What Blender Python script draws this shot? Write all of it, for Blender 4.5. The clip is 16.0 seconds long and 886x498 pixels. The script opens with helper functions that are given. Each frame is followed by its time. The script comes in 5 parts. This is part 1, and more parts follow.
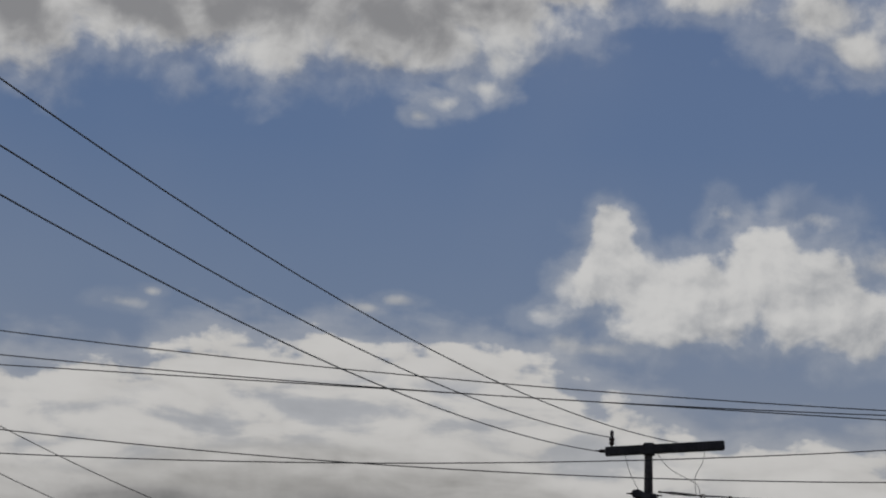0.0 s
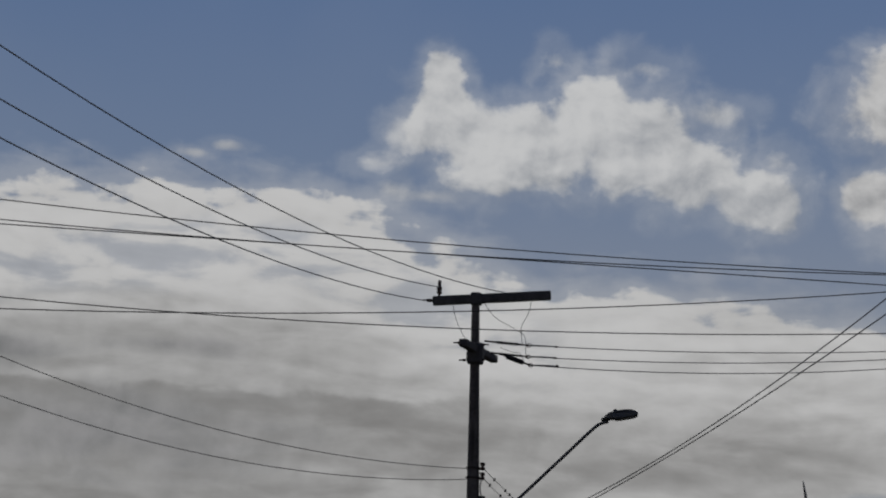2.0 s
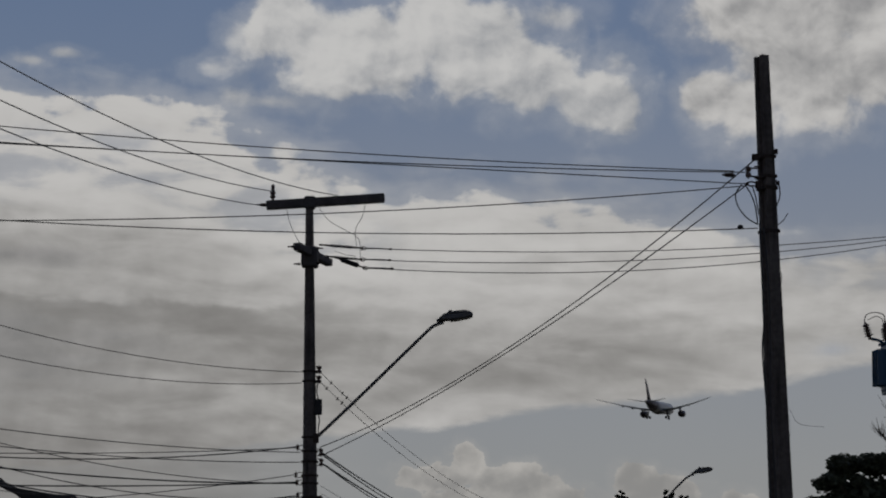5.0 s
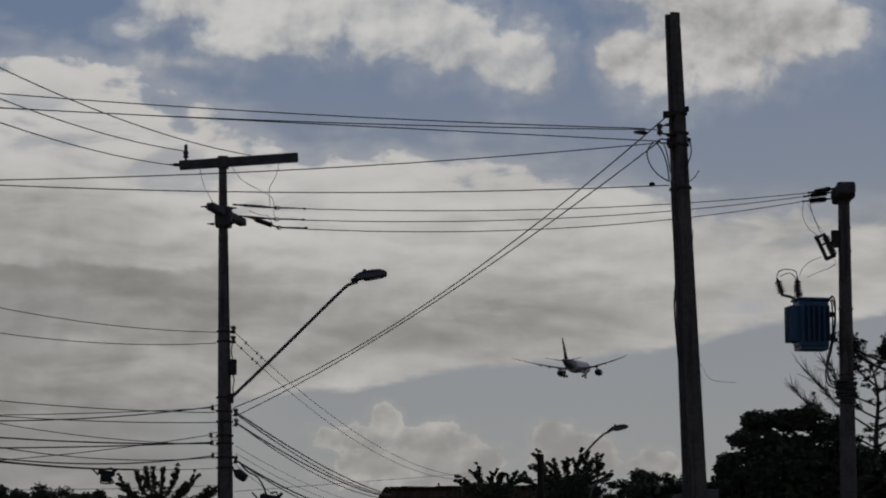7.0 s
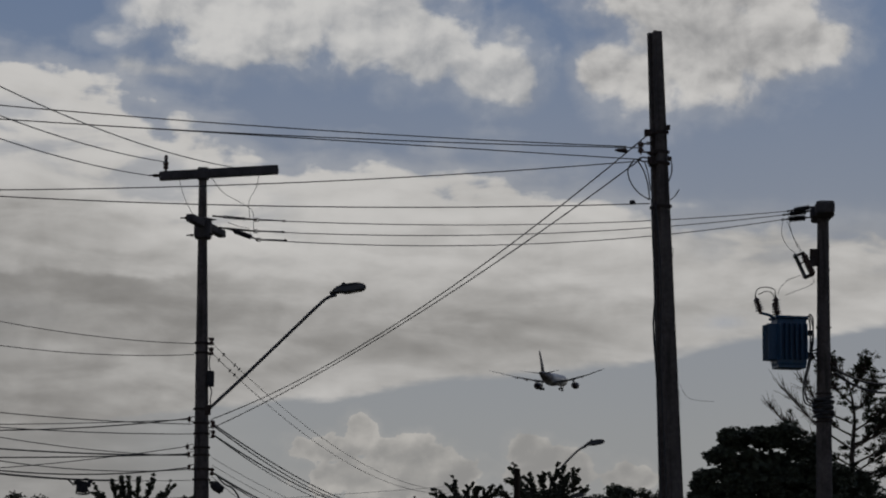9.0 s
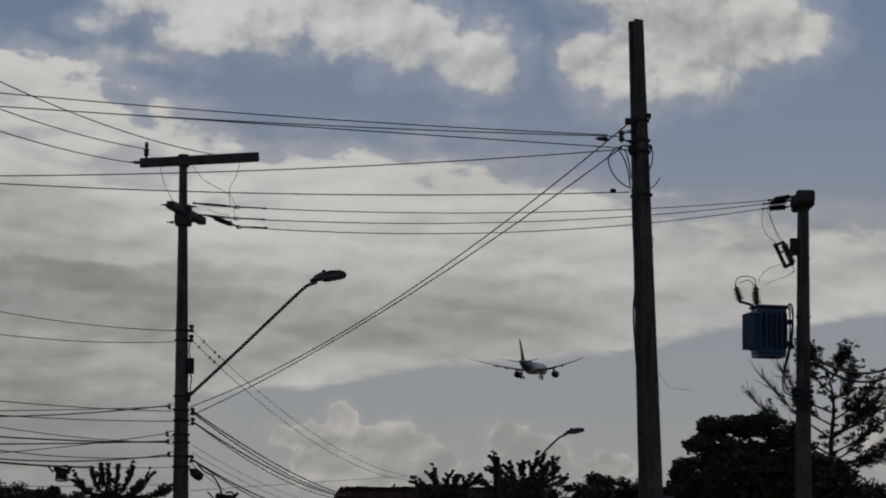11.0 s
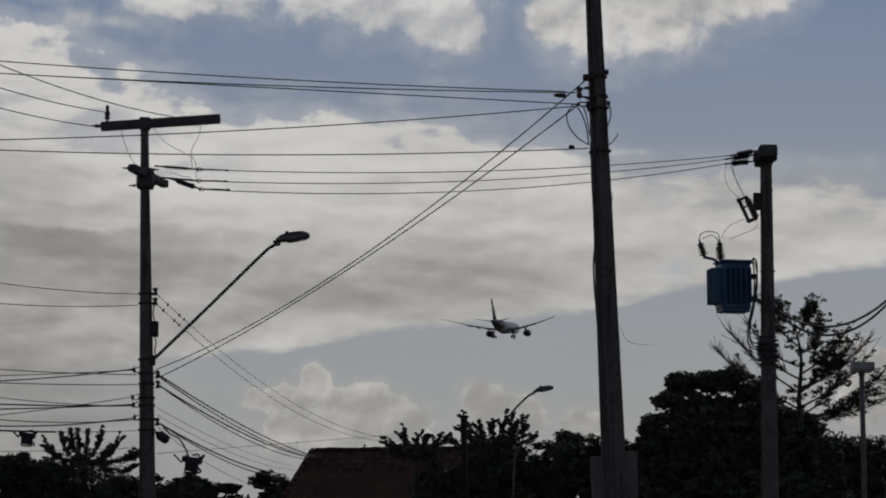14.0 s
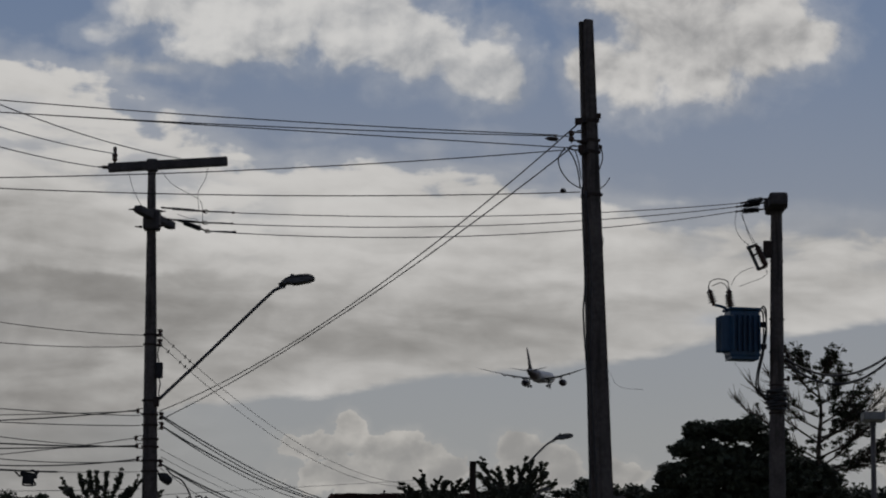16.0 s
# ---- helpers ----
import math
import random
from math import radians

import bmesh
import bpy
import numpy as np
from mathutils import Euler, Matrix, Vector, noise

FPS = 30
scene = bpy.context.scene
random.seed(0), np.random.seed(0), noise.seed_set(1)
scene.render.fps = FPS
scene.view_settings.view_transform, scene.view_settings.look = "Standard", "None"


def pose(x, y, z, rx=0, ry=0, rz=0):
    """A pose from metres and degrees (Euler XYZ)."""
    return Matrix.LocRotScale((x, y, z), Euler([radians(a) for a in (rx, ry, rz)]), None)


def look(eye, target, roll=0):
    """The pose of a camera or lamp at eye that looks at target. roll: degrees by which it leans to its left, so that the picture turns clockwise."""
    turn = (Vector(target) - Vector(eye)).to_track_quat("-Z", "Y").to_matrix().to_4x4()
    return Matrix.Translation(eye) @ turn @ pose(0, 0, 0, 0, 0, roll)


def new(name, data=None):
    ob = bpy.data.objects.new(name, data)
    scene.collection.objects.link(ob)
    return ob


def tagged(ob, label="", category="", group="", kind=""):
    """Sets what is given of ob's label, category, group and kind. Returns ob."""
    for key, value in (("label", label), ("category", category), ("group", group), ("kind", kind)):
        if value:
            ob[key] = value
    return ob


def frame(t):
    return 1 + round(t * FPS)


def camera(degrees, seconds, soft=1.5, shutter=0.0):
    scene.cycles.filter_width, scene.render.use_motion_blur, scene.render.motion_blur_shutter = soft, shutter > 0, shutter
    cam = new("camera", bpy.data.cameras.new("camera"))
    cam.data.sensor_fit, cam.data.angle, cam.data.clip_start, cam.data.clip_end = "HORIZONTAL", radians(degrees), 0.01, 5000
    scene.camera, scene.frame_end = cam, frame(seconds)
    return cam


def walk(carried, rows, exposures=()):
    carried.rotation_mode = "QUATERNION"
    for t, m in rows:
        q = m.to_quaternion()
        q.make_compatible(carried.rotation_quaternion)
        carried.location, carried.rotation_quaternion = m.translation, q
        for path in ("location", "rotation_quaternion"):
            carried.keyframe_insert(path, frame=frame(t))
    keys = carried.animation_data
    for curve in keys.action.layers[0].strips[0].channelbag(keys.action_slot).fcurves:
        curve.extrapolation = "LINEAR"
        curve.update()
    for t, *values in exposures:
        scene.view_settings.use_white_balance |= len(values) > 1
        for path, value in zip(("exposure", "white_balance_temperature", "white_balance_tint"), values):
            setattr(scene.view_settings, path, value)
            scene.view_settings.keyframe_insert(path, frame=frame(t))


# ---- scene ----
cam = camera(21.01, 16.0, soft=2.05)


def aim(x, z, turn, tilt, lean):
    """The pose of a hand-held camera at (x, 0, z): turned to the right, tilted up, leaning to its left."""
    return pose(x, 0, z, 90 + tilt, 0, -turn) @ pose(0, 0, 0, 0, 0, lean)


PATH = [
    (0, aim(-0.210, 1.575, -10.314, 15.453, 2.840)),
    (0.5, aim(-0.210, 1.591, -9.238, 14.748, 2.580)),
    (1, aim(-0.215, 1.609, -8.153, 14.291, 2.564)),
    (1.5, aim(-0.211, 1.619, -7.014, 13.413, 2.536)),
    (2, aim(-0.191, 1.630, -5.963, 11.955, 2.327)),
    (2.5, aim(-0.164, 1.609, -4.304, 11.127, 2.116)),
    (3, aim(-0.096, 1.612, -2.205, 10.349, 1.519)),
    (3.2, aim(-0.049, 1.617, -1.755, 10.253, 1.222)),
    (5.3, aim(-0.029, 1.608, -2.039, 9.479, 0.595)),
    (5.5, aim(-0.027, 1.605, -1.582, 9.127, 0.416)),
    (6, aim(-0.020, 1.591, -0.582, 8.795, 0.331)),
    (6.5, aim(-0.011, 1.606, 0.361, 8.820, 0.110)),
    (7, aim(0.018, 1.589, -0.042, 8.814, 0.033)),
    (7.5, aim(0.003, 1.629, -0.343, 9.323, 0.414)),
    (8, aim(-0.020, 1.617, -0.942, 9.140, 0.682)),
    (8.5, aim(-0.002, 1.621, -0.381, 9.257, 0.755)),
    (9, aim(-0.001, 1.640, 0.484, 9.089, 0.659)),
    (9.2, aim(-0.007, 1.637, 0.697, 8.661, 0.434)),
    (11.3, aim(0.005, 1.634, 0.974, 8.823, 0.803)),
    (11.5, aim(0.013, 1.636, 0.984, 8.494, 0.580)),
    (12, aim(0.054, 1.627, 1.011, 8.339, 0.767)),
    (12.5, aim(0.031, 1.625, 0.493, 8.342, 0.575)),
    (13, aim(0.037, 1.630, 0.547, 8.186, 0.605)),
    (13.5, aim(0.073, 1.631, 1.555, 7.873, -0.123)),
    (14, aim(0.133, 1.613, 1.670, 7.870, -0.138)),
    (14.5, aim(0.189, 1.574, 1.693, 8.441, 0.737)),
    (15, aim(0.342, 1.521, 0.871, 8.460, 0.499)),
    (15.5, aim(0.409, 1.516, 1.099, 8.596, 1.013)),
    (16, aim(0.690, 1.541, 0.758, 9.032, 0.566)),
]
# the phone lifts its exposure as it tilts down from the bright sky
EXPOSURE = [(0, -0.12, 6450, 10), (1, -0.13, 6380, 10), (2, -0.19, 6300, 10), (3.2, -0.2, 6380, 10), (5.4, -0.22, 6480, 10), (6, -0.15, 6500, 10), (9, -0.13, 6500, 10), (11.5, -0.07, 6500, 10), (13.5, 0.03, 6500, 10), (16, -0.05, 6500, 10)]
walk(cam, PATH, EXPOSURE)

SKY_POWER = 1.0
# ---- sky, sun ----
world = bpy.data.worlds.new("sky")
world.use_nodes = True
scene.world = world
wt = world.node_tree
WN, WL = wt.nodes, wt.links
WN.clear()


def node(kind, *ins, **props):
    n = WN.new(kind)
    for k, v in props.items():
        if k == "operation":
            n.operation = v
        elif k == "data_type":
            n.data_type = v
        elif k == "interpolation_type":
            n.interpolation_type = v
    for i, v in enumerate(ins):
        if v is None:
            continue
        if isinstance(v, bpy.types.NodeSocket):
            WL.new(v, n.inputs[i])
        else:
            n.inputs[i].default_value = v
    return n


def calc(op, a, b=None, c=None):
    return node("ShaderNodeMath", a, b, c, operation=op).outputs[0]


def vec(op, a, b):
    return node("ShaderNodeVectorMath", a, b, operation=op).outputs["Value" if op == "LENGTH" else "Vector"]


def step(x, lo, hi, a=0.0, b=1.0):
    return node("ShaderNodeMapRange", x, lo, hi, a, b, interpolation_type="SMOOTHSTEP").outputs[0]


def blend(f, a, b):
    n = WN.new("ShaderNodeMix")
    n.data_type = "RGBA"
    for s, v in ((n.inputs[0], f), (n.inputs[6], a), (n.inputs[7], b)):
        if isinstance(v, bpy.types.NodeSocket):
            WL.new(v, s)
        else:
            s.default_value = v if isinstance(v, float) else (*v, 1)
    return n.outputs[2]


def clouds(scale, seed, detail=7.0, rough=0.55, squash=1.0, slope=0.0, warp=0.0):
    """Billowing noise over the sky, in degrees of bearing and height."""
    q = WN.new("ShaderNodeCombineXYZ")
    WL.new(calc("MULTIPLY_ADD", el, slope, az), q.inputs[0])
    WL.new(calc("MULTIPLY", el, squash), q.inputs[1])
    q.inputs[2].default_value = seed
    n = node("ShaderNodeTexNoise", q.outputs[0])
    n.inputs["Scale"].default_value, n.inputs["Detail"].default_value = scale, detail
    n.inputs["Roughness"].default_value, n.inputs["Distortion"].default_value = rough, warp
    return n.outputs[0]


def ramp(x, stops):
    n = WN.new("ShaderNodeValToRGB")
    e = n.color_ramp.elements
    while len(e) < len(stops):
        e.new(0.5)
    for k, (p, c) in enumerate(stops):
        e[k].position = p
        e[k].color = (*c, 1) if isinstance(c, tuple) else (c, c, c, 1)
    WL.new(x, n.inputs[0])
    return n.outputs[0]


def srgb(r, g, b):
    return tuple(((c / 255 + 0.055) / 1.055) ** 2.4 if c > 10 else c / 3294 for c in (r, g, b))


way = WN.new("ShaderNodeTexCoord").outputs["Generated"]
sep = node("ShaderNodeSeparateXYZ", way)
az = calc("MULTIPLY", calc("ARCTAN2", sep.outputs[0], sep.outputs[1]), 57.2958)
el = calc("MULTIPLY", calc("ARCSINE", sep.outputs[2]), 57.2958)
here = WN.new("ShaderNodeCombineXYZ")
WL.new(az, here.inputs[0])
WL.new(el, here.inputs[1])
here = here.outputs[0]

sky = WN.new("ShaderNodeTexSky")
sky.sky_type = "NISHITA"
sky.sun_disc = False
sky.sun_elevation, sky.sun_rotation = radians(52), radians(25)
sky.air_density, sky.dust_density = 1.0, 2.0
haze = ramp(calc("DIVIDE", el, 90.0), [(0.0, srgb(152, 152, 152)), (0.05, srgb(146, 148, 150)), (0.10, srgb(134, 140, 151)), (0.155, srgb(107, 123, 149)),
                                       (0.2, srgb(89, 111, 146)), (0.27, srgb(82, 104, 142)), (0.5, srgb(52, 66, 98)), (1.0, srgb(40, 52, 80))])
blue = vec("SCALE", sky.outputs[0], None)
blue.node.inputs["Scale"].default_value = 0.07
air = blend(0.08, haze, blue)
air = blend(calc("MULTIPLY", step(clouds(0.12, 3.0, 3.0), 0.42, 0.75), 0.05), air, srgb(170, 172, 176))


def puffs(places):
    """How deep inside a heap of round puffs a place of the sky is: bearing, height and half sizes in degrees."""
    s = None
    for a, e, ra, re in places:
        d = vec("MULTIPLY", vec("SUBTRACT", here, (a, e, 0)), (1 / ra, 1 / re, 0))
        d = calc("SUBTRACT", 1.0, vec("LENGTH", d, None))
        s = d if s is None else node("ShaderNodeMath", s, d, 0.25, operation="SMOOTH_MAX").outputs[0]
    return s


def relief_of(scale, seed, detail, rough, squash, slope, warp, right, rise):
    """Noise over the sky, and how much it falls towards the light: to the right by that many degrees, and up."""
    flat = clouds(scale, seed, detail, rough, squash, slope, warp)
    moved = clouds(scale, seed, detail, rough, squash, slope, warp)
    q = WN.new("ShaderNodeCombineXYZ")
    WL.new(calc("ADD", calc("MULTIPLY_ADD", el, slope, az), right), q.inputs[0])
    WL.new(calc("MULTIPLY", calc("ADD", el, rise), squash), q.inputs[1])
    q.inputs[2].default_value = seed
    WL.new(q.outputs[0], moved.node.inputs["Vector"])
    return flat, calc("SUBTRACT", flat, moved)


fine, relief = relief_of(0.7, 1.7, 8.0, 0.52, 1.15, 0.0, 0.25, -0.22, 0.28)
curl, crisp = relief_of(1.5, 6.3, 6.0, 0.5, 1.1, 0.0, 0.3, -0.12, 0.17)
soft = clouds(0.35, 8.0, 4.0, 0.5)
cauli = clouds(1.9, 4.0, 7.0, 0.5, 1.1, 0.0, 0.2)


def heap(base, places, low, high, ragged=1.3, edge=(0.05, 0.5), belly=None, foot=None, veil=0.3, grain=None):
    """A heap cloud laid over the sky: a body, grey where it is deep and turned from the light, in a thin torn veil."""
    s = calc("MULTIPLY_ADD", calc("SUBTRACT", grain or fine, 0.5), ragged, puffs(places))
    s = calc("MULTIPLY_ADD", calc("SUBTRACT", curl, 0.5), 0.45, s)
    mask = calc("MAXIMUM", step(s, *edge), calc("MULTIPLY", step(s, -0.35, 0.3), veil))
    glow = calc("ADD", calc("MULTIPLY_ADD", relief, 1.9, 0.58), calc("MULTIPLY", calc("SUBTRACT", soft, 0.5), 1.2))
    glow = calc("MULTIPLY_ADD", crisp, 0.6, glow)
    if foot:
        glow = calc("ADD", glow, step(el, foot[0], foot[1], -0.35, 0.15))
    if belly:
        glow = calc("SUBTRACT", glow, calc("MULTIPLY", step(s, belly[0], belly[1]), belly[2]))
    return blend(mask, base, blend(step(glow, -0.15, 1.1), low, high))


def profile(points, most):
    """A height for each bearing, from (bearing, height) pairs between -25 and 15 degrees."""
    x = ramp(calc("MULTIPLY_ADD", az, 1 / 40, 0.625), [((a + 25) / 40, h / most) for a, h in points])
    return calc("MULTIPLY", node("ShaderNodeSeparateColor", x).outputs[0], most)


# the long bank of layered cloud: its upper edge, its lower edge, its shelves and rents
top = profile([(-25, 12.1), (-18.5, 12.3), (-16.0, 13.0), (-14.3, 13.2), (-11.8, 13.35), (-9.2, 13.3), (-7.6, 12.8), (-6.5, 12.25), (-5.4, 11.8), (-4.3, 11.4), (-2.9, 11.2),
               (0.2, 11.05), (3.0, 10.85), (5.0, 10.2), (7.0, 9.75), (10.6, 9.55), (15, 9.0)], 20.0)
streak, rows = relief_of(0.40, 5.0, 7.0, 0.5, 3.2, 0.2, 0.3, -0.1, 0.25)
wide = clouds(0.17, 9.0, 5.0, 0.5, 4.2, 0.3)
depth = calc("SUBTRACT", top, el)
calm = step(az, 2.0, 7.0, 1.0, 0.3)
up = calc("ADD", depth, calc("MULTIPLY", calc("SUBTRACT", fine, 0.5), calc("MULTIPLY", calm, 1.7)))
up = calc("ADD", up, calc("MULTIPLY", calc("SUBTRACT", streak, 0.5), calc("MULTIPLY", calm, 2.2)))
up = calc("MULTIPLY_ADD", calc("SUBTRACT", curl, 0.5), 0.6, up)
fill = calc("MAXIMUM", step(up, 0.0, 0.45), calc("MULTIPLY", step(up, -0.9, 0.3), 0.32))
# rents of blue under the first shelf, where the bank is thin
thin = calc("MULTIPLY", calc("MULTIPLY", step(depth, 0.7, 1.3), step(depth, 2.9, 2.2)), step(az, -2.6, -4.6))
thin_right = calc("MULTIPLY", calc("MULTIPLY", step(depth, -0.1, 0.2), step(depth, 1.2, 0.7)), calc("MULTIPLY", step(az, 5.5, 8.0), 0.9))
thin = calc("MAXIMUM", thin, thin_right)
torn = step(calc("ADD", calc("MULTIPLY", streak, 0.75), calc("MULTIPLY", fine, 0.25)), 0.52, 0.41)
low_edge = calc("MULTIPLY_ADD", az, 0.13, 5.72)
down = calc("ADD", calc("SUBTRACT", el, low_edge), calc("MULTIPLY", calc("SUBTRACT", streak, 0.5), 0.9))
down = calc("MULTIPLY_ADD", calc("SUBTRACT", fine, 0.5), 0.35, down)
foot_mask = calc("MAXIMUM", step(down, -0.05, 0.22), calc("MULTIPLY", step(az, -3.0, -9.0), 0.8))
bank_mask = calc("MULTIPLY", calc("MULTIPLY", fill, calc("SUBTRACT", 1.0, calc("MULTIPLY", calc("MULTIPLY", thin, torn), 0.4))), foot_mask)
layer = ramp(calc("DIVIDE", depth, 8.0), [(0.0, 0.95), (0.08, 0.98), (0.2, 0.92), (0.32, 0.82), (0.42, 0.58), (0.55, 0.40), (0.66, 0.42), (0.76, 0.50), (0.88, 0.40), (1.0, 0.30)])
layer = node("ShaderNodeSeparateColor", layer).outputs[0]
layer = calc("ADD", layer, calc("MULTIPLY_ADD", calc("SUBTRACT", streak, 0.5), 0.5, calc("MULTIPLY", calc("SUBTRACT", wide, 0.5), 0.3)))
layer = calc("MULTIPLY_ADD", rows, 0.5, layer)
layer = calc("MULTIPLY_ADD", relief, 0.35, layer)
# the sharp foot of the first deck, with grey below it
deck = calc("ADD", calc("MULTIPLY_ADD", calc("SUBTRACT", streak, 0.5), 0.9, el), calc("MULTIPLY", calc("SUBTRACT", fine, 0.5), 0.5))
grey = calc("MULTIPLY", step(deck, 8.45, 8.2), step(el, 6.0, 7.6))
over = calc("MULTIPLY", step(deck, 8.25, 8.5), step(deck, 9.6, 8.9))
layer = calc("MULTIPLY_ADD", calc("SUBTRACT", calc("MULTIPLY", over, 0.13), calc("MULTIPLY", grey, 0.15)), step(az, -2.5, -7.0), layer)
# the cream rim over its lower edge, and the dull right end
layer = calc("ADD", layer, calc("MULTIPLY", calc("MULTIPLY", step(down, 1.3, 0.1), step(az, -6.0, -2.0)), 0.26))
layer = calc("SUBTRACT", layer, step(az, -2.5, 3.0, 0.0, 0.15))
layer = calc("SUBTRACT", layer, step(az, 4.0, 9.0, 0.0, 0.16))
bank = blend(step(layer, 0.0, 1.15), srgb(133, 131, 128), srgb(203, 201, 198))
out = blend(bank_mask, air, bank)

GREY, WHITE = srgb(150, 153, 158), srgb(206, 205, 203)
# grey shelves in the bank
out = heap(out, [(-13.5, 7.2, 6.0, 1.7), (-17.0, 9.0, 3.6, 0.8), (-12.4, 9.35, 2.6, 0.4)], srgb(122, 122, 121), srgb(150, 148, 147), 1.5, (0.0, 1.0), veil=0.1, grain=streak)
# towering heap in the middle of the blue
out = heap(out, [(-6.15, 16.1, 0.75, 0.95), (-6.15, 15.1, 1.15, 1.3), (-5.1, 14.4, 1.9, 1.3), (-3.7, 14.4, 1.9, 1.35), (-2.5, 15.2, 1.45, 1.45), (-1.4, 14.5, 2.0, 1.5), (0.0, 13.9, 1.9, 1.25), (1.5, 13.3, 1.5, 0.95)],
           GREY, WHITE, 1.2, (0.05, 0.42), foot=(12.6, 14.4))
out = heap(out, [(-7.9, 14.0, 1.0, 0.45), (-7.1, 14.8, 0.7, 0.8), (-7.2, 13.3, 0.8, 0.4), (-3.3, 16.5, 0.9, 0.6), (-1.2, 16.4, 1.3, 0.7), (0.6, 15.3, 1.2, 0.6), (2.2, 14.2, 1.0, 0.7)], GREY, WHITE, 2.2, (0.15, 1.4), veil=0.16)
# the heap to its right
out = heap(out, [(4.4, 13.3, 0.85, 0.9), (5.4, 13.25, 1.5, 1.2), (6.8, 13.9, 2.7, 1.75), (8.5, 14.1, 1.9, 1.4), (6.0, 15.6, 2.7, 1.7), (8.1, 15.6, 2.4, 1.8), (9.6, 14.0, 1.2, 0.7)], srgb(146, 146, 147), srgb(206, 204, 201), 1.2, (0.05, 0.45), belly=(0.65, 1.4, 0.5))
# the broad cloud overhead, with a ragged tongue
out = heap(out, [(-21.2, 20.4, 2.3, 1.8), (-18.4, 20.9, 3.6, 1.7), (-15.0, 21.0, 4.7, 1.9), (-11.9, 20.8, 3.8, 1.7), (-9.5, 21.3, 3.0, 1.2), (-7.5, 21.8, 1.9, 0.8), (-15.0, 24.5, 11.0, 3.4)],
           srgb(138, 138, 140), srgb(204, 203, 201), 1.3, (0.0, 0.6), belly=(0.4, 1.1, 0.95))
out = heap(out, [(-9.2, 20.0, 0.9, 0.75), (-9.5, 19.35, 0.95, 0.5), (-10.4, 18.95, 0.9, 0.42), (-11.1, 18.6, 0.6, 0.3)], GREY, srgb(198, 198, 197), 2.2, (0.0, 1.1))
out = heap(out, [(-3.3, 21.8, 2.5, 1.0), (-1.0, 21.2, 2.5, 1.15), (-0.1, 20.5, 1.3, 1.0), (2.0, 22.3, 5.0, 1.9)], srgb(152, 153, 155), srgb(200, 199, 197), 1.6, (0.0, 0.9))
# small heaps low over the roofs, and wisps
LOW_W, LOW_G = srgb(186, 183, 178), srgb(147, 146, 144)
out = heap(out, [(-1.45, 4.7, 0.55, 0.5), (-2.2, 4.3, 1.0, 0.45), (-0.3, 4.25, 1.1, 0.52), (0.5, 3.65, 1.4, 0.6), (-1.25, 3.5, 2.1, 0.7)], LOW_G, LOW_W, 1.35, (0.12, 0.24), belly=(0.12, 0.6, 0.35), veil=0.25, grain=cauli)
out = heap(out, [(2.6, 4.25, 0.7, 0.5), (3.4, 4.0, 1.0, 0.5), (3.1, 3.7, 1.4, 0.5), (5.0, 3.65, 1.0, 0.45)], LOW_G, LOW_W, 1.0, (0.12, 0.24), belly=(0.12, 0.6, 0.35), veil=0.25, grain=cauli)
out = heap(out, [(11.4, 5.3, 0.6, 0.45), (12.1, 4.9, 0.9, 0.7), (11.8, 4.2, 1.05, 0.8), (14.0, 4.4, 1.8, 0.9)], LOW_G, srgb(196, 193, 189), 1.0, (0.12, 0.26), belly=(0.12, 0.6, 0.35), veil=0.25, grain=cauli)
out = heap(out, [(-17.4, 14.0, 0.4, 0.2), (-18.0, 13.7, 0.9, 0.3), (-11.4, 14.15, 0.7, 0.22), (-12.2, 13.95, 0.6, 0.2), (-6.4, 13.2, 1.3, 0.3), (6.0, 10.15, 0.9, 0.16), (7.2, 7.35, 0.9, 0.3)], srgb(150, 155, 164), srgb(178, 179, 181), 1.3, (0.1, 1.0), veil=0.15)

# broken cloud over the rest of the sky, outside this window
away = step(calc("ABSOLUTE", calc("ADD", az, 5.0)), 20.0, 32.0)
away = calc("MAXIMUM", away, step(el, 24.0, 30.0))
scatter = WN.new("ShaderNodeTexNoise")
WL.new(way, scatter.inputs["Vector"])
scatter.inputs["Scale"].default_value, scatter.inputs["Detail"].default_value = 2.2, 6
# unseen, added in dim grey so that less light comes from behind
out = blend(calc("MULTIPLY", away, step(scatter.outputs[0], 0.46, 0.62)), out, srgb(92, 93, 96))
bg = node("ShaderNodeBackground", out, SKY_POWER)
WL.new(bg.outputs[0], WN.new("ShaderNodeOutputWorld").inputs[0])

sun = new("sun", bpy.data.lights.new("sun", "SUN"))
sun.data.energy, sun.data.angle, sun.data.color = 0.5, radians(12), (1.0, 0.96, 0.9)
# ahead of the camera and to its right, veiled by cloud
sun.matrix_basis = look((0, 0, 30), (0 - 30 * math.cos(radians(52)) * math.sin(radians(25)), -30 * math.cos(radians(52)) * math.cos(radians(25)), 30 - 30 * math.sin(radians(52))))

# ---- helpers of this scene ----


def thing(name, x, y, z, label, category, group="", kind="", rz=0.0):
    ob = new(name)
    ob.empty_display_size = 0.2
    ob.matrix_basis = pose(x, y, z, 0, 0, rz)
    return tagged(ob, label, category, group, kind)


def part(name, bm, material, parent=None, label=""):
    me = bpy.data.meshes.new(name)
    bm.to_mesh(me)
    bm.free()
    me.materials.append(material)
    ob = new(name, me)
    ob.parent = parent
    return tagged(ob, label)


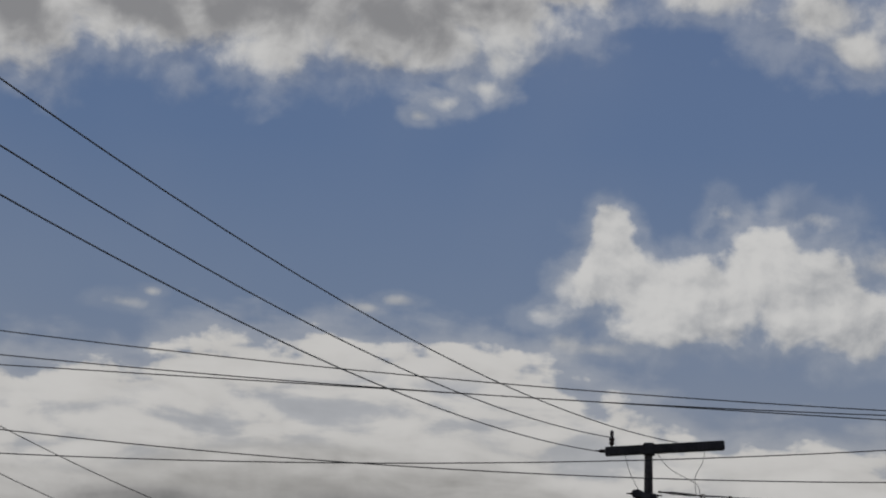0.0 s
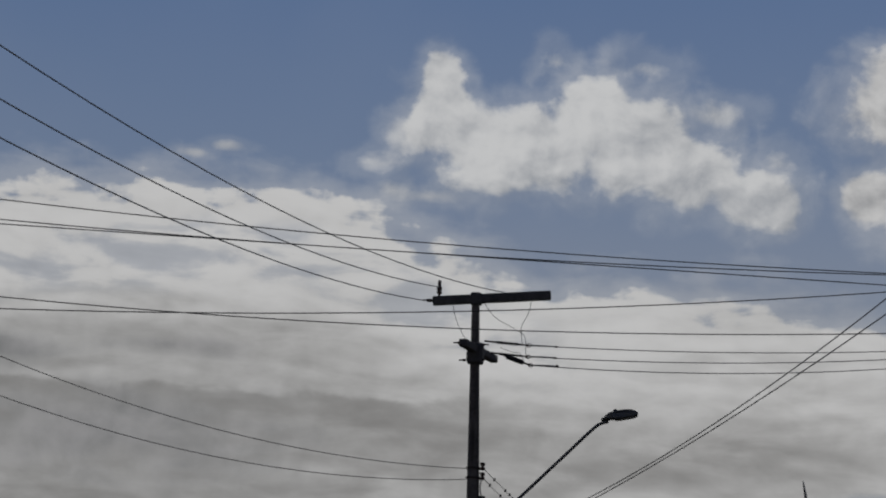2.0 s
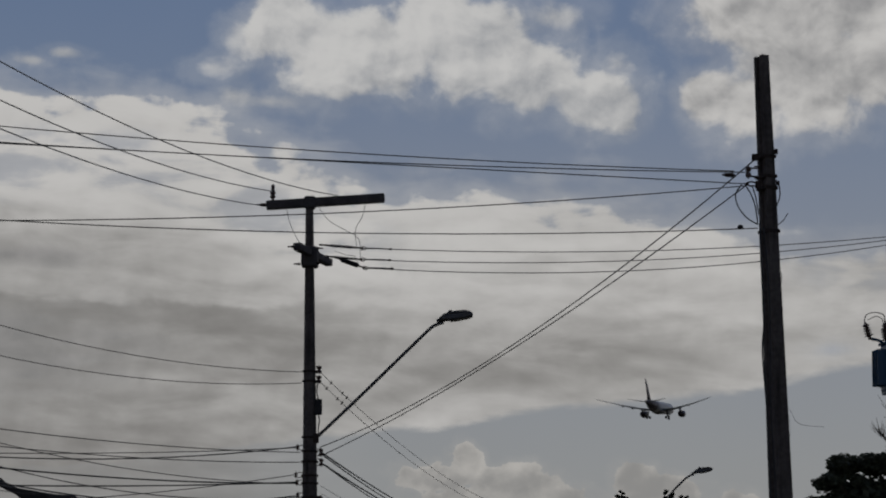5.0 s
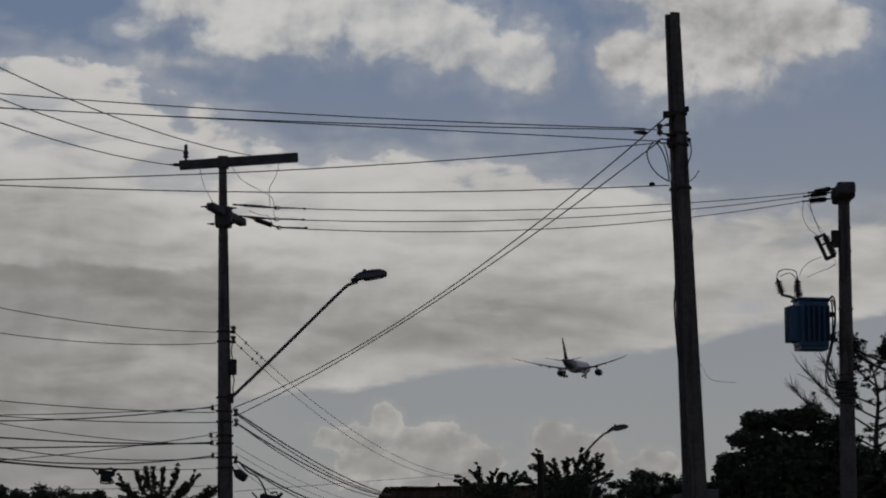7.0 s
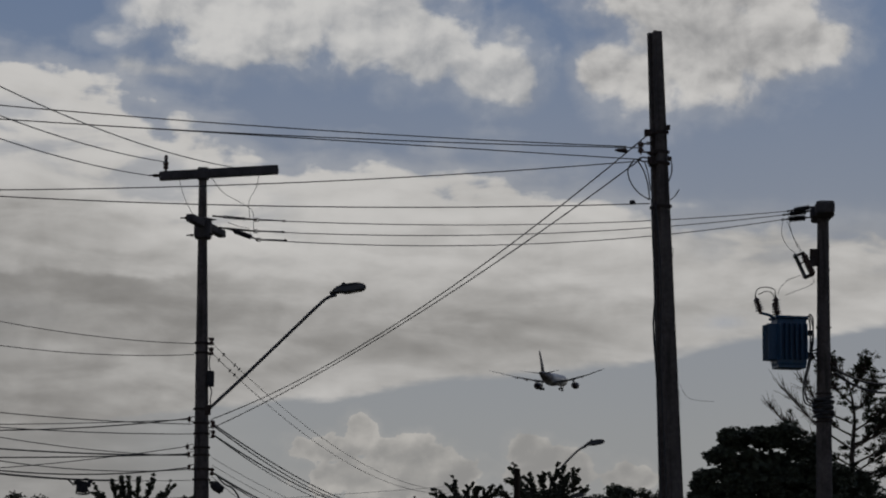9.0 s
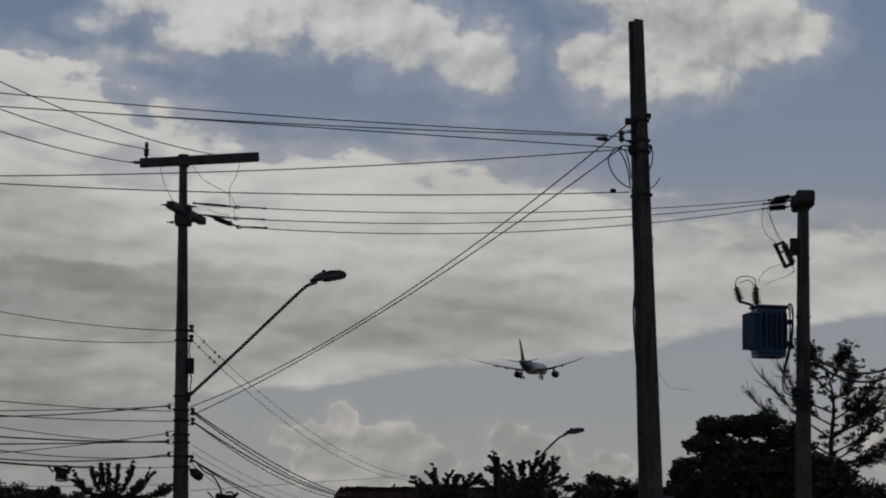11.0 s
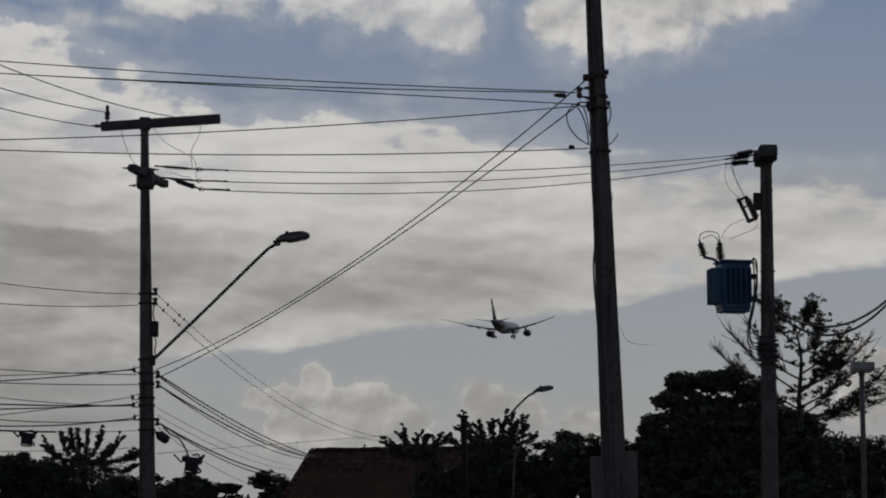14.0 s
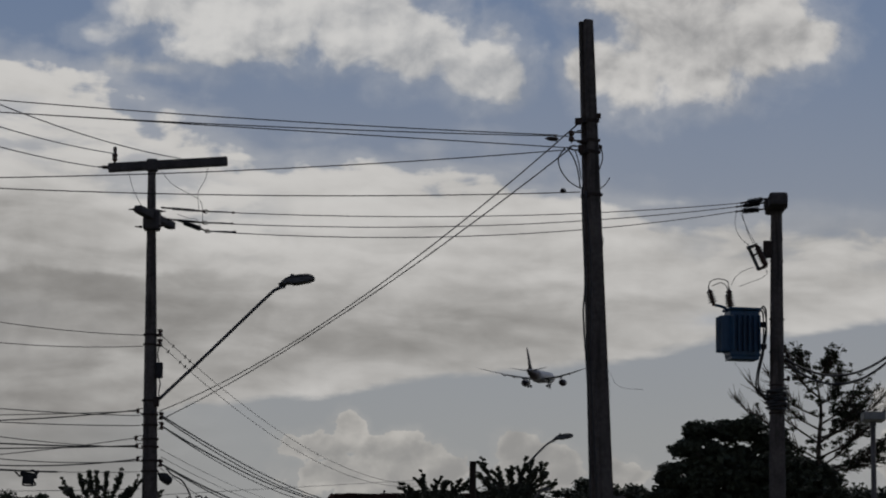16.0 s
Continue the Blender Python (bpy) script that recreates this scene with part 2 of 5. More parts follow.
def pieces(name, bm, material, parent=None, label=""):
    """Each separate piece of a bmesh as a part of its own."""
    bm.verts.index_update()
    todo, made = set(bm.verts), []
    while todo:
        heap_of = [todo.pop()]
        isle = set(heap_of)
        while heap_of:
            for e in heap_of.pop().link_edges:
                for v in e.verts:
                    if v not in isle:
                        isle.add(v)
                        heap_of.append(v)
        todo -= isle
        order = sorted(isle, key=lambda v: v.index)
        made.append((min(v.index for v in isle) if isle else 0, order))
    out = []
    for _, order in sorted(made, key=lambda q: q[0]):
        one = bmesh.new()
        twin = {v: one.verts.new(v.co) for v in order}
        for f in {f for v in order for f in v.link_faces}:
            one.faces.new([twin[v] for v in f.verts]).smooth = f.smooth
        out.append(part(name, one, material, parent, label))
    bm.free()
    return out


def smooth(bm):
    for f in bm.faces:
        f.smooth = True
    return bm


def box(sx, sy, sz, m=Matrix(), bevel=0.0, bm=None):
    bm = bm or bmesh.new()
    got = bmesh.ops.create_cube(bm, size=1.0, matrix=m @ Matrix.Diagonal((sx, sy, sz, 1)))
    if bevel:
        edges = list({e for v in got["verts"] for e in v.link_edges})
        bmesh.ops.bevel(bm, geom=edges, offset=bevel, segments=2, affect="EDGES", profile=0.6)
    return bm


def lathe(profile, m=Matrix(), seg=16, bm=None):
    """A turned body from (radius, height) pairs, about the z axis of m."""
    bm = bm or bmesh.new()
    rings = []
    for r, z in profile:
        rings.append([bm.verts.new(m @ Vector((r * math.cos(a), r * math.sin(a), z)))
                      for a in [2 * math.pi * k / seg for k in range(seg)]])
    for a, b in zip(rings, rings[1:]):
        for k in range(seg):
            f = bm.faces.new((a[k], a[(k + 1) % seg], b[(k + 1) % seg], b[k]))
            f.smooth = True
    bm.faces.new(rings[0][::-1])
    bm.faces.new(rings[-1])
    return bm


def tube(points, radius, sides=6, bm=None):
    """A round bar along points; radius is one number or one for each point."""
    bm = bm or bmesh.new()
    pts = [Vector(p) for p in points]
    rad = list(radius) if isinstance(radius, (list, tuple)) else [radius] * len(pts)
    side = None
    rings = []
    for i, p in enumerate(pts):
        way = (pts[min(i + 1, len(pts) - 1)] - pts[max(i - 1, 0)]).normalized()
        ref = side if side is not None else (Vector((0, 0, 1)) if abs(way.z) < 0.9 else Vector((1, 0, 0)))
        side = (ref - way * ref.dot(way)).normalized()
        up = way.cross(side)
        rings.append([bm.verts.new(p + (side * math.cos(a) + up * math.sin(a)) * rad[i])
                      for a in [2 * math.pi * k / sides for k in range(sides)]])
    for a, b in zip(rings, rings[1:]):
        for k in range(sides):
            bm.faces.new((a[k], a[(k + 1) % sides], b[(k + 1) % sides], b[k])).smooth = True
    bm.faces.new(rings[0][::-1])
    bm.faces.new(rings[-1])
    return bm


def spline(points, n=8):
    """A smooth line through points (Catmull-Rom)."""
    p = [Vector(q) for q in points]
    p = [2 * p[0] - p[1]] + p + [2 * p[-1] - p[-2]]
    out = []
    for i in range(1, len(p) - 2):
        for k in range(n):
            t = k / n
            out.append(0.5 * (2 * p[i] + (p[i + 1] - p[i - 1]) * t + (2 * p[i - 1] - 5 * p[i] + 4 * p[i + 1] - p[i + 2]) * t * t
                              + (3 * p[i] - p[i - 1] - 3 * p[i + 1] + p[i + 2]) * t ** 3))
    return out + [p[-2]]


def towards(a, b):
    """A pose at a whose z axis points to b."""
    a, b = Vector(a), Vector(b)
    return Matrix.Translation(a) @ (b - a).to_track_quat("Z", "Y").to_matrix().to_4x4()


# ---- materials ----


def material(name, colors, scale, rough=0.7, metal=0.0, bump=0.3, stains=0.0, fine=8.0, stretch=(1, 1, 1)):
    """Two colours mixed by a coarse and a fine noise, with fine relief and dark streaks."""
    m = bpy.data.materials.new(name)
    m.use_nodes = True
    nt = m.node_tree
    n, l = nt.nodes, nt.links
    bsdf = n["Principled BSDF"]
    co = n.new("ShaderNodeTexCoord")
    mp = n.new("ShaderNodeMapping")
    mp.inputs["Scale"].default_value = stretch
    l.new(co.outputs["Object"], mp.inputs["Vector"])
    big = n.new("ShaderNodeTexNoise")
    big.inputs["Scale"].default_value, big.inputs["Detail"].default_value = scale, 4
    small = n.new("ShaderNodeTexNoise")
    small.inputs["Scale"].default_value, small.inputs["Detail"].default_value = scale * fine, 6
    add = n.new("ShaderNodeMath")
    add.operation = "MULTIPLY_ADD"
    add.inputs[1].default_value = 0.45
    for t in (big, small):
        l.new(mp.outputs[0], t.inputs["Vector"])
    l.new(small.outputs[0], add.inputs[0])
    half = n.new("ShaderNodeMath")
    half.operation = "MULTIPLY"
    half.inputs[1].default_value = 0.55
    l.new(big.outputs[0], half.inputs[0])
    l.new(half.outputs[0], add.inputs[2])
    ramp = n.new("ShaderNodeValToRGB")
    ramp.color_ramp.elements[0].position, ramp.color_ramp.elements[1].position = 0.36, 0.64
    ramp.color_ramp.elements[0].color, ramp.color_ramp.elements[1].color = (*colors[0], 1), (*colors[1], 1)
    l.new(add.outputs[0], ramp.inputs[0])
    out = ramp.outputs[0]
    if stains:
        wave = n.new("ShaderNodeTexNoise")
        wave.inputs["Scale"].default_value, wave.inputs["Detail"].default_value = 5, 5
        mp2 = n.new("ShaderNodeMapping")
        mp2.inputs["Scale"].default_value = (2.2, 2.2, 0.16)
        l.new(co.outputs["Object"], mp2.inputs["Vector"])
        l.new(mp2.outputs[0], wave.inputs["Vector"])
        rr = n.new("ShaderNodeMapRange")
        rr.inputs[1].default_value, rr.inputs[2].default_value = 0.5, 0.68
        rr.inputs[3].default_value, rr.inputs[4].default_value = 0, stains
        l.new(wave.outputs[0], rr.inputs[0])
        mix = n.new("ShaderNodeMix")
        mix.data_type = "RGBA"
        mix.inputs[7].default_value = (colors[0][0] * 0.3, colors[0][1] * 0.3, colors[0][2] * 0.28, 1)
        l.new(rr.outputs[0], mix.inputs[0])
        l.new(out, mix.inputs[6])
        out = mix.outputs[2]
    l.new(out, bsdf.inputs["Base Color"])
    bsdf.inputs["Roughness"].default_value = rough
    bsdf.inputs["Metallic"].default_value = metal
    if bump:
        b = n.new("ShaderNodeBump")
        b.inputs["Strength"].default_value, b.inputs["Distance"].default_value = bump, 0.01
        l.new(small.outputs[0], b.inputs["Height"])
        l.new(b.outputs[0], bsdf.inputs["Normal"])
    return m


def leaf_material(name, dark, light):
    m = material(name, (dark, light), 0.9, rough=0.55, bump=0.0, fine=5)
    nt = m.node_tree
    geo = nt.nodes.new("ShaderNodeNewGeometry")
    hue = nt.nodes.new("ShaderNodeHueSaturation")
    rng = nt.nodes.new("ShaderNodeMapRange")
    rng.inputs[3].default_value, rng.inputs[4].default_value = 0.75, 1.2
    nt.links.new(geo.outputs["Random Per Island"], rng.inputs[0])
    nt.links.new(rng.outputs[0], hue.inputs["Value"])
    src = nt.nodes["Principled BSDF"].inputs["Base Color"].links[0].from_socket
    nt.links.new(src, hue.inputs["Color"])
    nt.links.new(hue.outputs[0], nt.nodes["Principled BSDF"].inputs["Base Color"])
    nt.nodes["Principled BSDF"].inputs["Specular IOR Level"].default_value = 0.15
    return m


CONCRETE = material("weathered concrete", ((0.066, 0.056, 0.053), (0.136, 0.118, 0.110)), 2.5, rough=0.9, stains=0.7)
CONCRETE_PALE = material("pale concrete", ((0.095, 0.088, 0.085), (0.15, 0.141, 0.134)), 3.0, rough=0.9, stains=0.5)
CONCRETE_DARK = material("darker grey concrete", ((0.058, 0.053, 0.056), (0.10, 0.094, 0.096)), 3.0, rough=0.9, stains=0.25)
STEEL = material("galvanised steel", ((0.08, 0.08, 0.085), (0.14, 0.14, 0.145)), 14, rough=0.7, metal=0.3, bump=0.1)
RUST = material("rusty steel", ((0.035, 0.026, 0.024), (0.075, 0.055, 0.047)), 20, rough=0.8, metal=0.4, bump=0.3)
PORCELAIN = material("brown glazed porcelain", ((0.05, 0.03, 0.025), (0.08, 0.05, 0.04)), 8, rough=0.2, bump=0.0)
POLYMER = material("grey polymer", ((0.018, 0.018, 0.021), (0.036, 0.036, 0.04)), 12, rough=0.85, bump=0.05)
CABLE = material("black cable sheath", ((0.02, 0.02, 0.022), (0.045, 0.045, 0.048)), 6, rough=0.6, bump=0.1)
WIRE = material("oxidised aluminium wire", ((0.10, 0.10, 0.105), (0.18, 0.18, 0.185)), 10, rough=0.55, metal=0.6, bump=0.1)
BLUE = material("blue enamel paint", ((0.010, 0.055, 0.125), (0.020, 0.082, 0.17)), 3.0, rough=0.4, bump=0.06, stains=0.35)
LAMP_GREY = material("dark grey cast aluminium", ((0.06, 0.06, 0.065), (0.10, 0.10, 0.105)), 9, rough=0.45, metal=0.5, bump=0.05)
LENS = material("frosted lamp lens", ((0.45, 0.45, 0.44), (0.55, 0.55, 0.53)), 9, rough=0.25, bump=0.0)
BARK = material("grey-brown bark", ((0.045, 0.035, 0.028), (0.11, 0.09, 0.07)), 3.5, rough=0.95, bump=0.8, stretch=(1, 1, 0.25))
LEAF = leaf_material("dark green leaves", (0.044, 0.054, 0.038), (0.086, 0.098, 0.066))
LEAF_BROAD = leaf_material("broad green leaves", (0.046, 0.054, 0.038), (0.088, 0.098, 0.064))
LEAF_FINE = leaf_material("fine olive leaves", (0.026, 0.032, 0.018), (0.05, 0.056, 0.03))
TILE = material("old clay roof tile", ((0.026, 0.0145, 0.0115), (0.064, 0.034, 0.027)), 0.7, rough=1.0, bump=0.5, fine=14)
TILE.node_tree.nodes["Principled BSDF"].inputs["Specular IOR Level"].default_value = 0.08
PLASTER = material("stained cream plaster", ((0.34, 0.31, 0.26), (0.48, 0.45, 0.38)), 1.2, rough=0.9, stains=0.6)
TIMBER = material("dark stained timber", ((0.016, 0.012, 0.01), (0.035, 0.026, 0.02)), 4, rough=0.9, stretch=(1, 1, 0.2))
TIMBER.node_tree.nodes["Principled BSDF"].inputs["Specular IOR Level"].default_value = 0.1
GLASS_DARK = material("dark window glass", ((0.02, 0.022, 0.025), (0.03, 0.032, 0.035)), 2, rough=0.08, bump=0.0)
GROUND = material("dry grass and earth", ((0.045, 0.05, 0.025), (0.12, 0.10, 0.065)), 0.35, rough=1.0, bump=0.6, fine=20)
JET_WHITE = material("white aircraft paint", ((0.40, 0.40, 0.41), (0.50, 0.50, 0.51)), 0.25, rough=0.35, bump=0.0)
JET_GREY = material("grey aircraft wing paint", ((0.14, 0.145, 0.155), (0.2, 0.205, 0.215)), 0.4, rough=0.45, bump=0.0)
JET_DARK = material("dark plum tail paint", ((0.028, 0.02, 0.03), (0.05, 0.034, 0.045)), 0.3, rough=0.4, bump=0.0)
RUBBER = material("black tyre rubber", ((0.015, 0.015, 0.015), (0.03, 0.03, 0.03)), 4, rough=0.85, bump=0.1)
BACKBOARD = material("grey enamel sheet", ((0.22, 0.22, 0.22), (0.30, 0.30, 0.29)), 4, rough=0.6, bump=0.05, stains=0.4)

# ---- ground ----
bm = bmesh.new()
bmesh.ops.create_grid(bm, x_segments=60, y_segments=60, size=2400)
for v in bm.verts:
    d = v.co.length
    v.co.z = -0.02 + 0.6 * noise.noise(v.co * 0.004) * min(1.0, max(0.0, (d - 300) / 600))
tagged(part("ground", smooth(bm), GROUND), "dry grass and bare earth ground", "ground", kind="structure")

# ---- poles ----


def band(z, r, parent, bolt=0.0):
    """A steel strap round a pole, with a bolt through its ears."""
    b = lathe([(r - 0.012, z - 0.018), (r - 0.005, z - 0.018), (r - 0.005, z + 0.018), (r - 0.012, z + 0.018)], seg=20)
    for s in (-1, 1):
        box(0.024, 0.02, 0.04, pose(s * (r - 0.002), 0, z), 0.004, b)
        lathe([(0.014, 0), (0.014, 0.03)], pose(s * (r - 0.002), -0.025, z, 90, 0, 0), 6, b)
    return part("strap", b, RUST, parent, "rusty steel strap")


def spool(parent, at, r=0.035, h=0.09):
    """A spool insulator on a small clevis, standing upright at a place of the pole."""
    x, y, z = at
    s = part("spool_insulator", lathe([(r * 0.9, -h / 2), (r, -h / 2 + 0.01), (r, -0.018), (r * 0.55, -0.008), (r * 0.55, 0.008),
                                       (r, 0.018), (r, h / 2 - 0.01), (r * 0.9, h / 2)], pose(x, y, z)), PORCELAIN, parent,
             "brown porcelain spool insulator")
    b = box(abs(0.1), 0.03, 0.012, pose(x * 0.75, y, z + h / 2 + 0.008), 0.003)
    box(abs(0.1), 0.03, 0.012, pose(x * 0.75, y, z - h / 2 - 0.008), 0.003, b)
    lathe([(0.008, -h / 2 - 0.022), (0.008, h / 2 + 0.026)], pose(x, y, z), 8, b)
    pieces("clevis", b, RUST, s)
    return s


SHEDS = 12


def strain_insulator(parent, a, b, r=0.045):
    """A long polymer insulator with sheds between its two steel ends, from a to b."""
    a, b = Vector(a), Vector(b)
    d = (b - a).length
    m = towards(a, b)
    prof = [(0.012, 0.22 * d)]
    for k in range(SHEDS):
        z = d * (0.27 + 0.46 * k / (SHEDS - 1))
        prof += [(r * 0.6, z - 0.008), (r, z), (r * 0.6, z + 0.006)]
    prof.append((0.012, 0.78 * d))
    ins = part("strain_insulator", lathe(prof, m, 12), POLYMER, parent, "grey ribbed strain insulator")
    e = lathe([(0.012, 0), (0.02, 0.03 * d), (0.012, 0.1 * d), (0.018, 0.2 * d), (0.018, 0.23 * d)], m, 8)
    lathe([(0.018, 0.77 * d), (0.018, 0.82 * d), (0.012, 0.9 * d), (0.024, 0.95 * d), (0.012, d)], m, 8, e)
    pieces("end_fitting", e, RUST, ins)
    return ins


def round_pole(name, base, top, radii, label):
    """A tapered round concrete pole: its base, its top and its radii from foot to head."""
    base, top = Vector(base), Vector(top)
    p = thing(name, *base, label, "utility pole", "utility poles")
    n = len(radii)
    pts, rad = [], []
    for i in range(25):
        s = i / 24
        pts.append((top - base) * s)
        k = s * (n - 1)
        j = min(int(k), n - 2)
        rad.append(radii[j] + (radii[j + 1] - radii[j]) * (k - j) + 0.002 * noise.noise(Vector((s * 9, base.x, 0))))
    pts.insert(0, Vector((0, 0, -0.5)))
    rad.insert(0, radii[0])
    part("shaft", tube(pts, rad, 20), CONCRETE, p)
    return p


# The street-lamp pole with the concrete T head.
P1 = Vector((-3.65, 41.0, 0))
pole1 = round_pole("utility_pole", P1, (-3.86, 41.0, 9.45), [0.17, 0.147, 0.124, 0.097, 0.068], "tall grey concrete utility pole with T-shaped crossarm")


def on1(x, y, z):
    return (x - P1.x, y - P1.y, z)


b = bmesh.new()
a0, a1 = Vector(on1(-4.61, 40.92, 9.405)), Vector(on1(-2.55, 41.1, 9.585))
m = Matrix.Translation((a0 + a1) / 2) @ (a1 - a0).to_track_quat("X", "Z").to_matrix().to_4x4()
box((a1 - a0).length, 0.15, 0.19, m, 0.03, b)
for v in b.verts:
    q = m.inverted() @ v.co
    q.z *= 0.98 - 0.13 * q.x
    if q.x < -0.85:
        q.z *= 0.75
    v.co = m @ q
box(0.2, 0.2, 0.22, Matrix.Translation(on1(-3.85, 40.98, 9.47)), 0.04, b)
arm = part("crossarm", b, CONCRETE_DARK, pole1, "dark weathered concrete crossarm")
part("arm_bolt", lathe([(0.03, 0), (0.03, 0.12), (0.015, 0.14), (0.015, 0.2)], towards(on1(-4.58, 40.9, 9.41), on1(-4.73, 40.85, 9.405)), 8), RUST, arm)
pin = part("pin_insulator", lathe([(0.02, 0), (0.02, 0.06), (0.045, 0.07), (0.05, 0.1), (0.03, 0.12), (0.05, 0.14), (0.048, 0.18),
                                   (0.026, 0.21), (0.034, 0.25), (0.03, 0.3), (0.012, 0.315)], Matrix.Translation(on1(-4.5, 40.93, 9.47))), PORCELAIN, pole1,
           "brown porcelain pin insulator")
# lower crossarm, seen nearly end on, with its clamp
b = bmesh.new()
c0, c1 = Vector(on1(-4.0, 40.3, 8.58)), Vector(on1(-3.56, 41.8, 8.54))
m = Matrix.Translation((c0 + c1) / 2) @ (c1 - c0).to_track_quat("X", "Z").to_matrix().to_4x4()
box((c1 - c0).length, 0.14, 0.13, m, 0.02, b)
box(0.29, 0.32, 0.36, Matrix.Translation(on1(-3.83, 40.98, 8.50)), 0.05, b)
arm2 = part("crossarm", b, CONCRETE_DARK, pole1, "dark concrete crossarm pointing away")
for x, y, z in ((-4.03, 40.25, 8.56), (-3.98, 40.85, 8.36), (-3.7, 40.85, 8.38), (-3.74, 41.2, 8.7)):
    part("arm_bolt", lathe([(0.022, 0), (0.022, 0.05), (0.012, 0.06), (0.012, 0.12)], towards(on1(x, y, z), on1(x - 0.2 if x < -3.9 else x + 0.2, y, z)), 8), RUST, arm2)
MV = [((-3.64, 40.6, 8.66), (-2.9, 41.0, 8.67)), ((-3.58, 41.2, 8.56), (-2.91, 41.0, 8.47)), ((-3.48, 41.9, 8.66), (-2.86, 41.0, 8.32))]
for (a, c), r in zip(MV, (0.032, 0.026, 0.045)):
    strain_insulator(pole1, on1(*a), on1(*c), r)
# straps and spool insulators down the shaft
for z, r in ((6.5, 0.115), (6.33, 0.117), (5.36, 0.13), (5.12, 0.132), (4.94, 0.135), (4.7, 0.137), (4.57, 0.138), (4.33, 0.14), (4.15, 0.142)):
    s = band(z, r, pole1)
    s.location.x = -0.21 * z / 9.45
for x, z in ((-3.63, 6.53), (-3.63, 6.36), (-3.57, 5.1), (-3.56, 4.93), (-3.56, 4.29)):
    spool(pole1, on1(x, 40.98, z), 0.045 if z > 6 else 0.04, 0.1)
for x, z in ((-3.97, 5.18), (-3.99, 4.71), (-3.97, 4.58), (-3.95, 4.36)):
    spool(pole1, on1(x, 40.98, z), 0.035, 0.07)
relay = part("control_box", box(0.12, 0.12, 0.27, Matrix.Translation(on1(-3.625, 40.95, 5.88)), 0.02), POLYMER, pole1, "small dark photocell control box")
b = tube(spline([on1(-3.64, 40.93, 6.3), on1(-3.655, 40.92, 6.15), on1(-3.63, 40.94, 6.0)]), 0.01)
tube(spline([on1(-3.63, 40.94, 5.76), on1(-3.6, 40.92, 5.65), on1(-3.62, 40.93, 5.5), on1(-3.6, 40.94, 5.38)]), 0.01, 6, b)
pieces("lead", b, CABLE, relay)
b = tube([on1(-3.79, 40.9, 2.2), on1(-3.85, 40.9, 4.2), on1(-3.7, 40.9, 5.2)], 0.012)
part("down_lead", b, CABLE, pole1)

# the street lamp arm and its head
lampt = thing("street_lamp", -3.64, 40.95, 5.34, "grey LED street lamp on a long slanting arm", "street lamp")


def onl(x, y, z):
    return (x + 3.64, y - 40.95, z - 5.34)


part("arm", tube(spline([onl(-3.66, 40.95, 5.34), onl(-2.9, 40.9, 6.07), onl(-2.2, 40.85, 6.76), onl(-1.75, 40.82, 7.2), onl(-1.62, 40.82, 7.3), onl(-1.48, 40.81, 7.345)], 6), 0.028, 10),
     STEEL, lampt, "galvanised steel lamp arm")
part("bracket", box(0.1, 0.1, 0.17, Matrix.Translation(onl(-3.66, 40.95, 5.34)), 0.015), RUST, lampt)


def lamp_head(parent, at, length, tilt):
    """A flat LED lantern with a rounded body, a ribbed top, a lens and a photocell."""
    m = Matrix.Translation(at) @ pose(0, 0, 0, 0, -tilt, 0)
    w = length * 0.42
    side = [(0, -0.06), (0.03, 0.0), (0.16, 0.085), (0.3, 0.12), (0.55, 0.14), (0.8, 0.13), (0.93, 0.085), (1.0, 0.01), (0.975, -0.065), (0.86, -0.1),
            (0.46, -0.13), (0.36, -0.13), (0.3, -0.1), (0.06, -0.085)]
    b = bmesh.new()
    layers = []
    for y, k in ((-0.5, 0.62), (-0.42, 0.9), (0.42, 0.9), (0.5, 0.62)):
        layers.append([b.verts.new(m @ Vector((length * (0.5 + (x - 0.5) * (0.94 if k < 0.7 else 1)), w * y * (0.7 + 0.3 * min(1, x * 2.5)), length * z * k / 0.9))) for x, z in side])
    for lo, hi in zip(layers, layers[1:]):
        for i in range(len(side)):
            b.faces.new((lo[i], lo[(i + 1) % len(side)], hi[(i + 1) % len(side)], hi[i])).smooth = True
    b.faces.new(layers[0][::-1])
    b.faces.new(layers[-1])
    bmesh.ops.recalc_face_normals(b, faces=b.faces)
    head = part("head", b, LAMP_GREY, parent, "dark grey lamp housing")
    part("lens", box(length * 0.42, w * 0.66, 0.012, m @ pose(length * 0.66, 0, -length * 0.117, 0, -4, 0), 0.004), LENS, head)
    part("photocell", lathe([(length * 0.055, 0), (length * 0.06, length * 0.045), (length * 0.035, length * 0.075)], m @ pose(length * 0.36, 0, length * 0.12), 12), POLYMER, head)
    part("spigot", lathe([(length * 0.05, 0), (length * 0.055, length * 0.24)], m @ pose(-length * 0.06, 0, -length * 0.07, 0, 90, 0), 10), LAMP_GREY, head)


lamp_head(lampt, onl(-1.57, 40.81, 7.42), 0.60, 7)

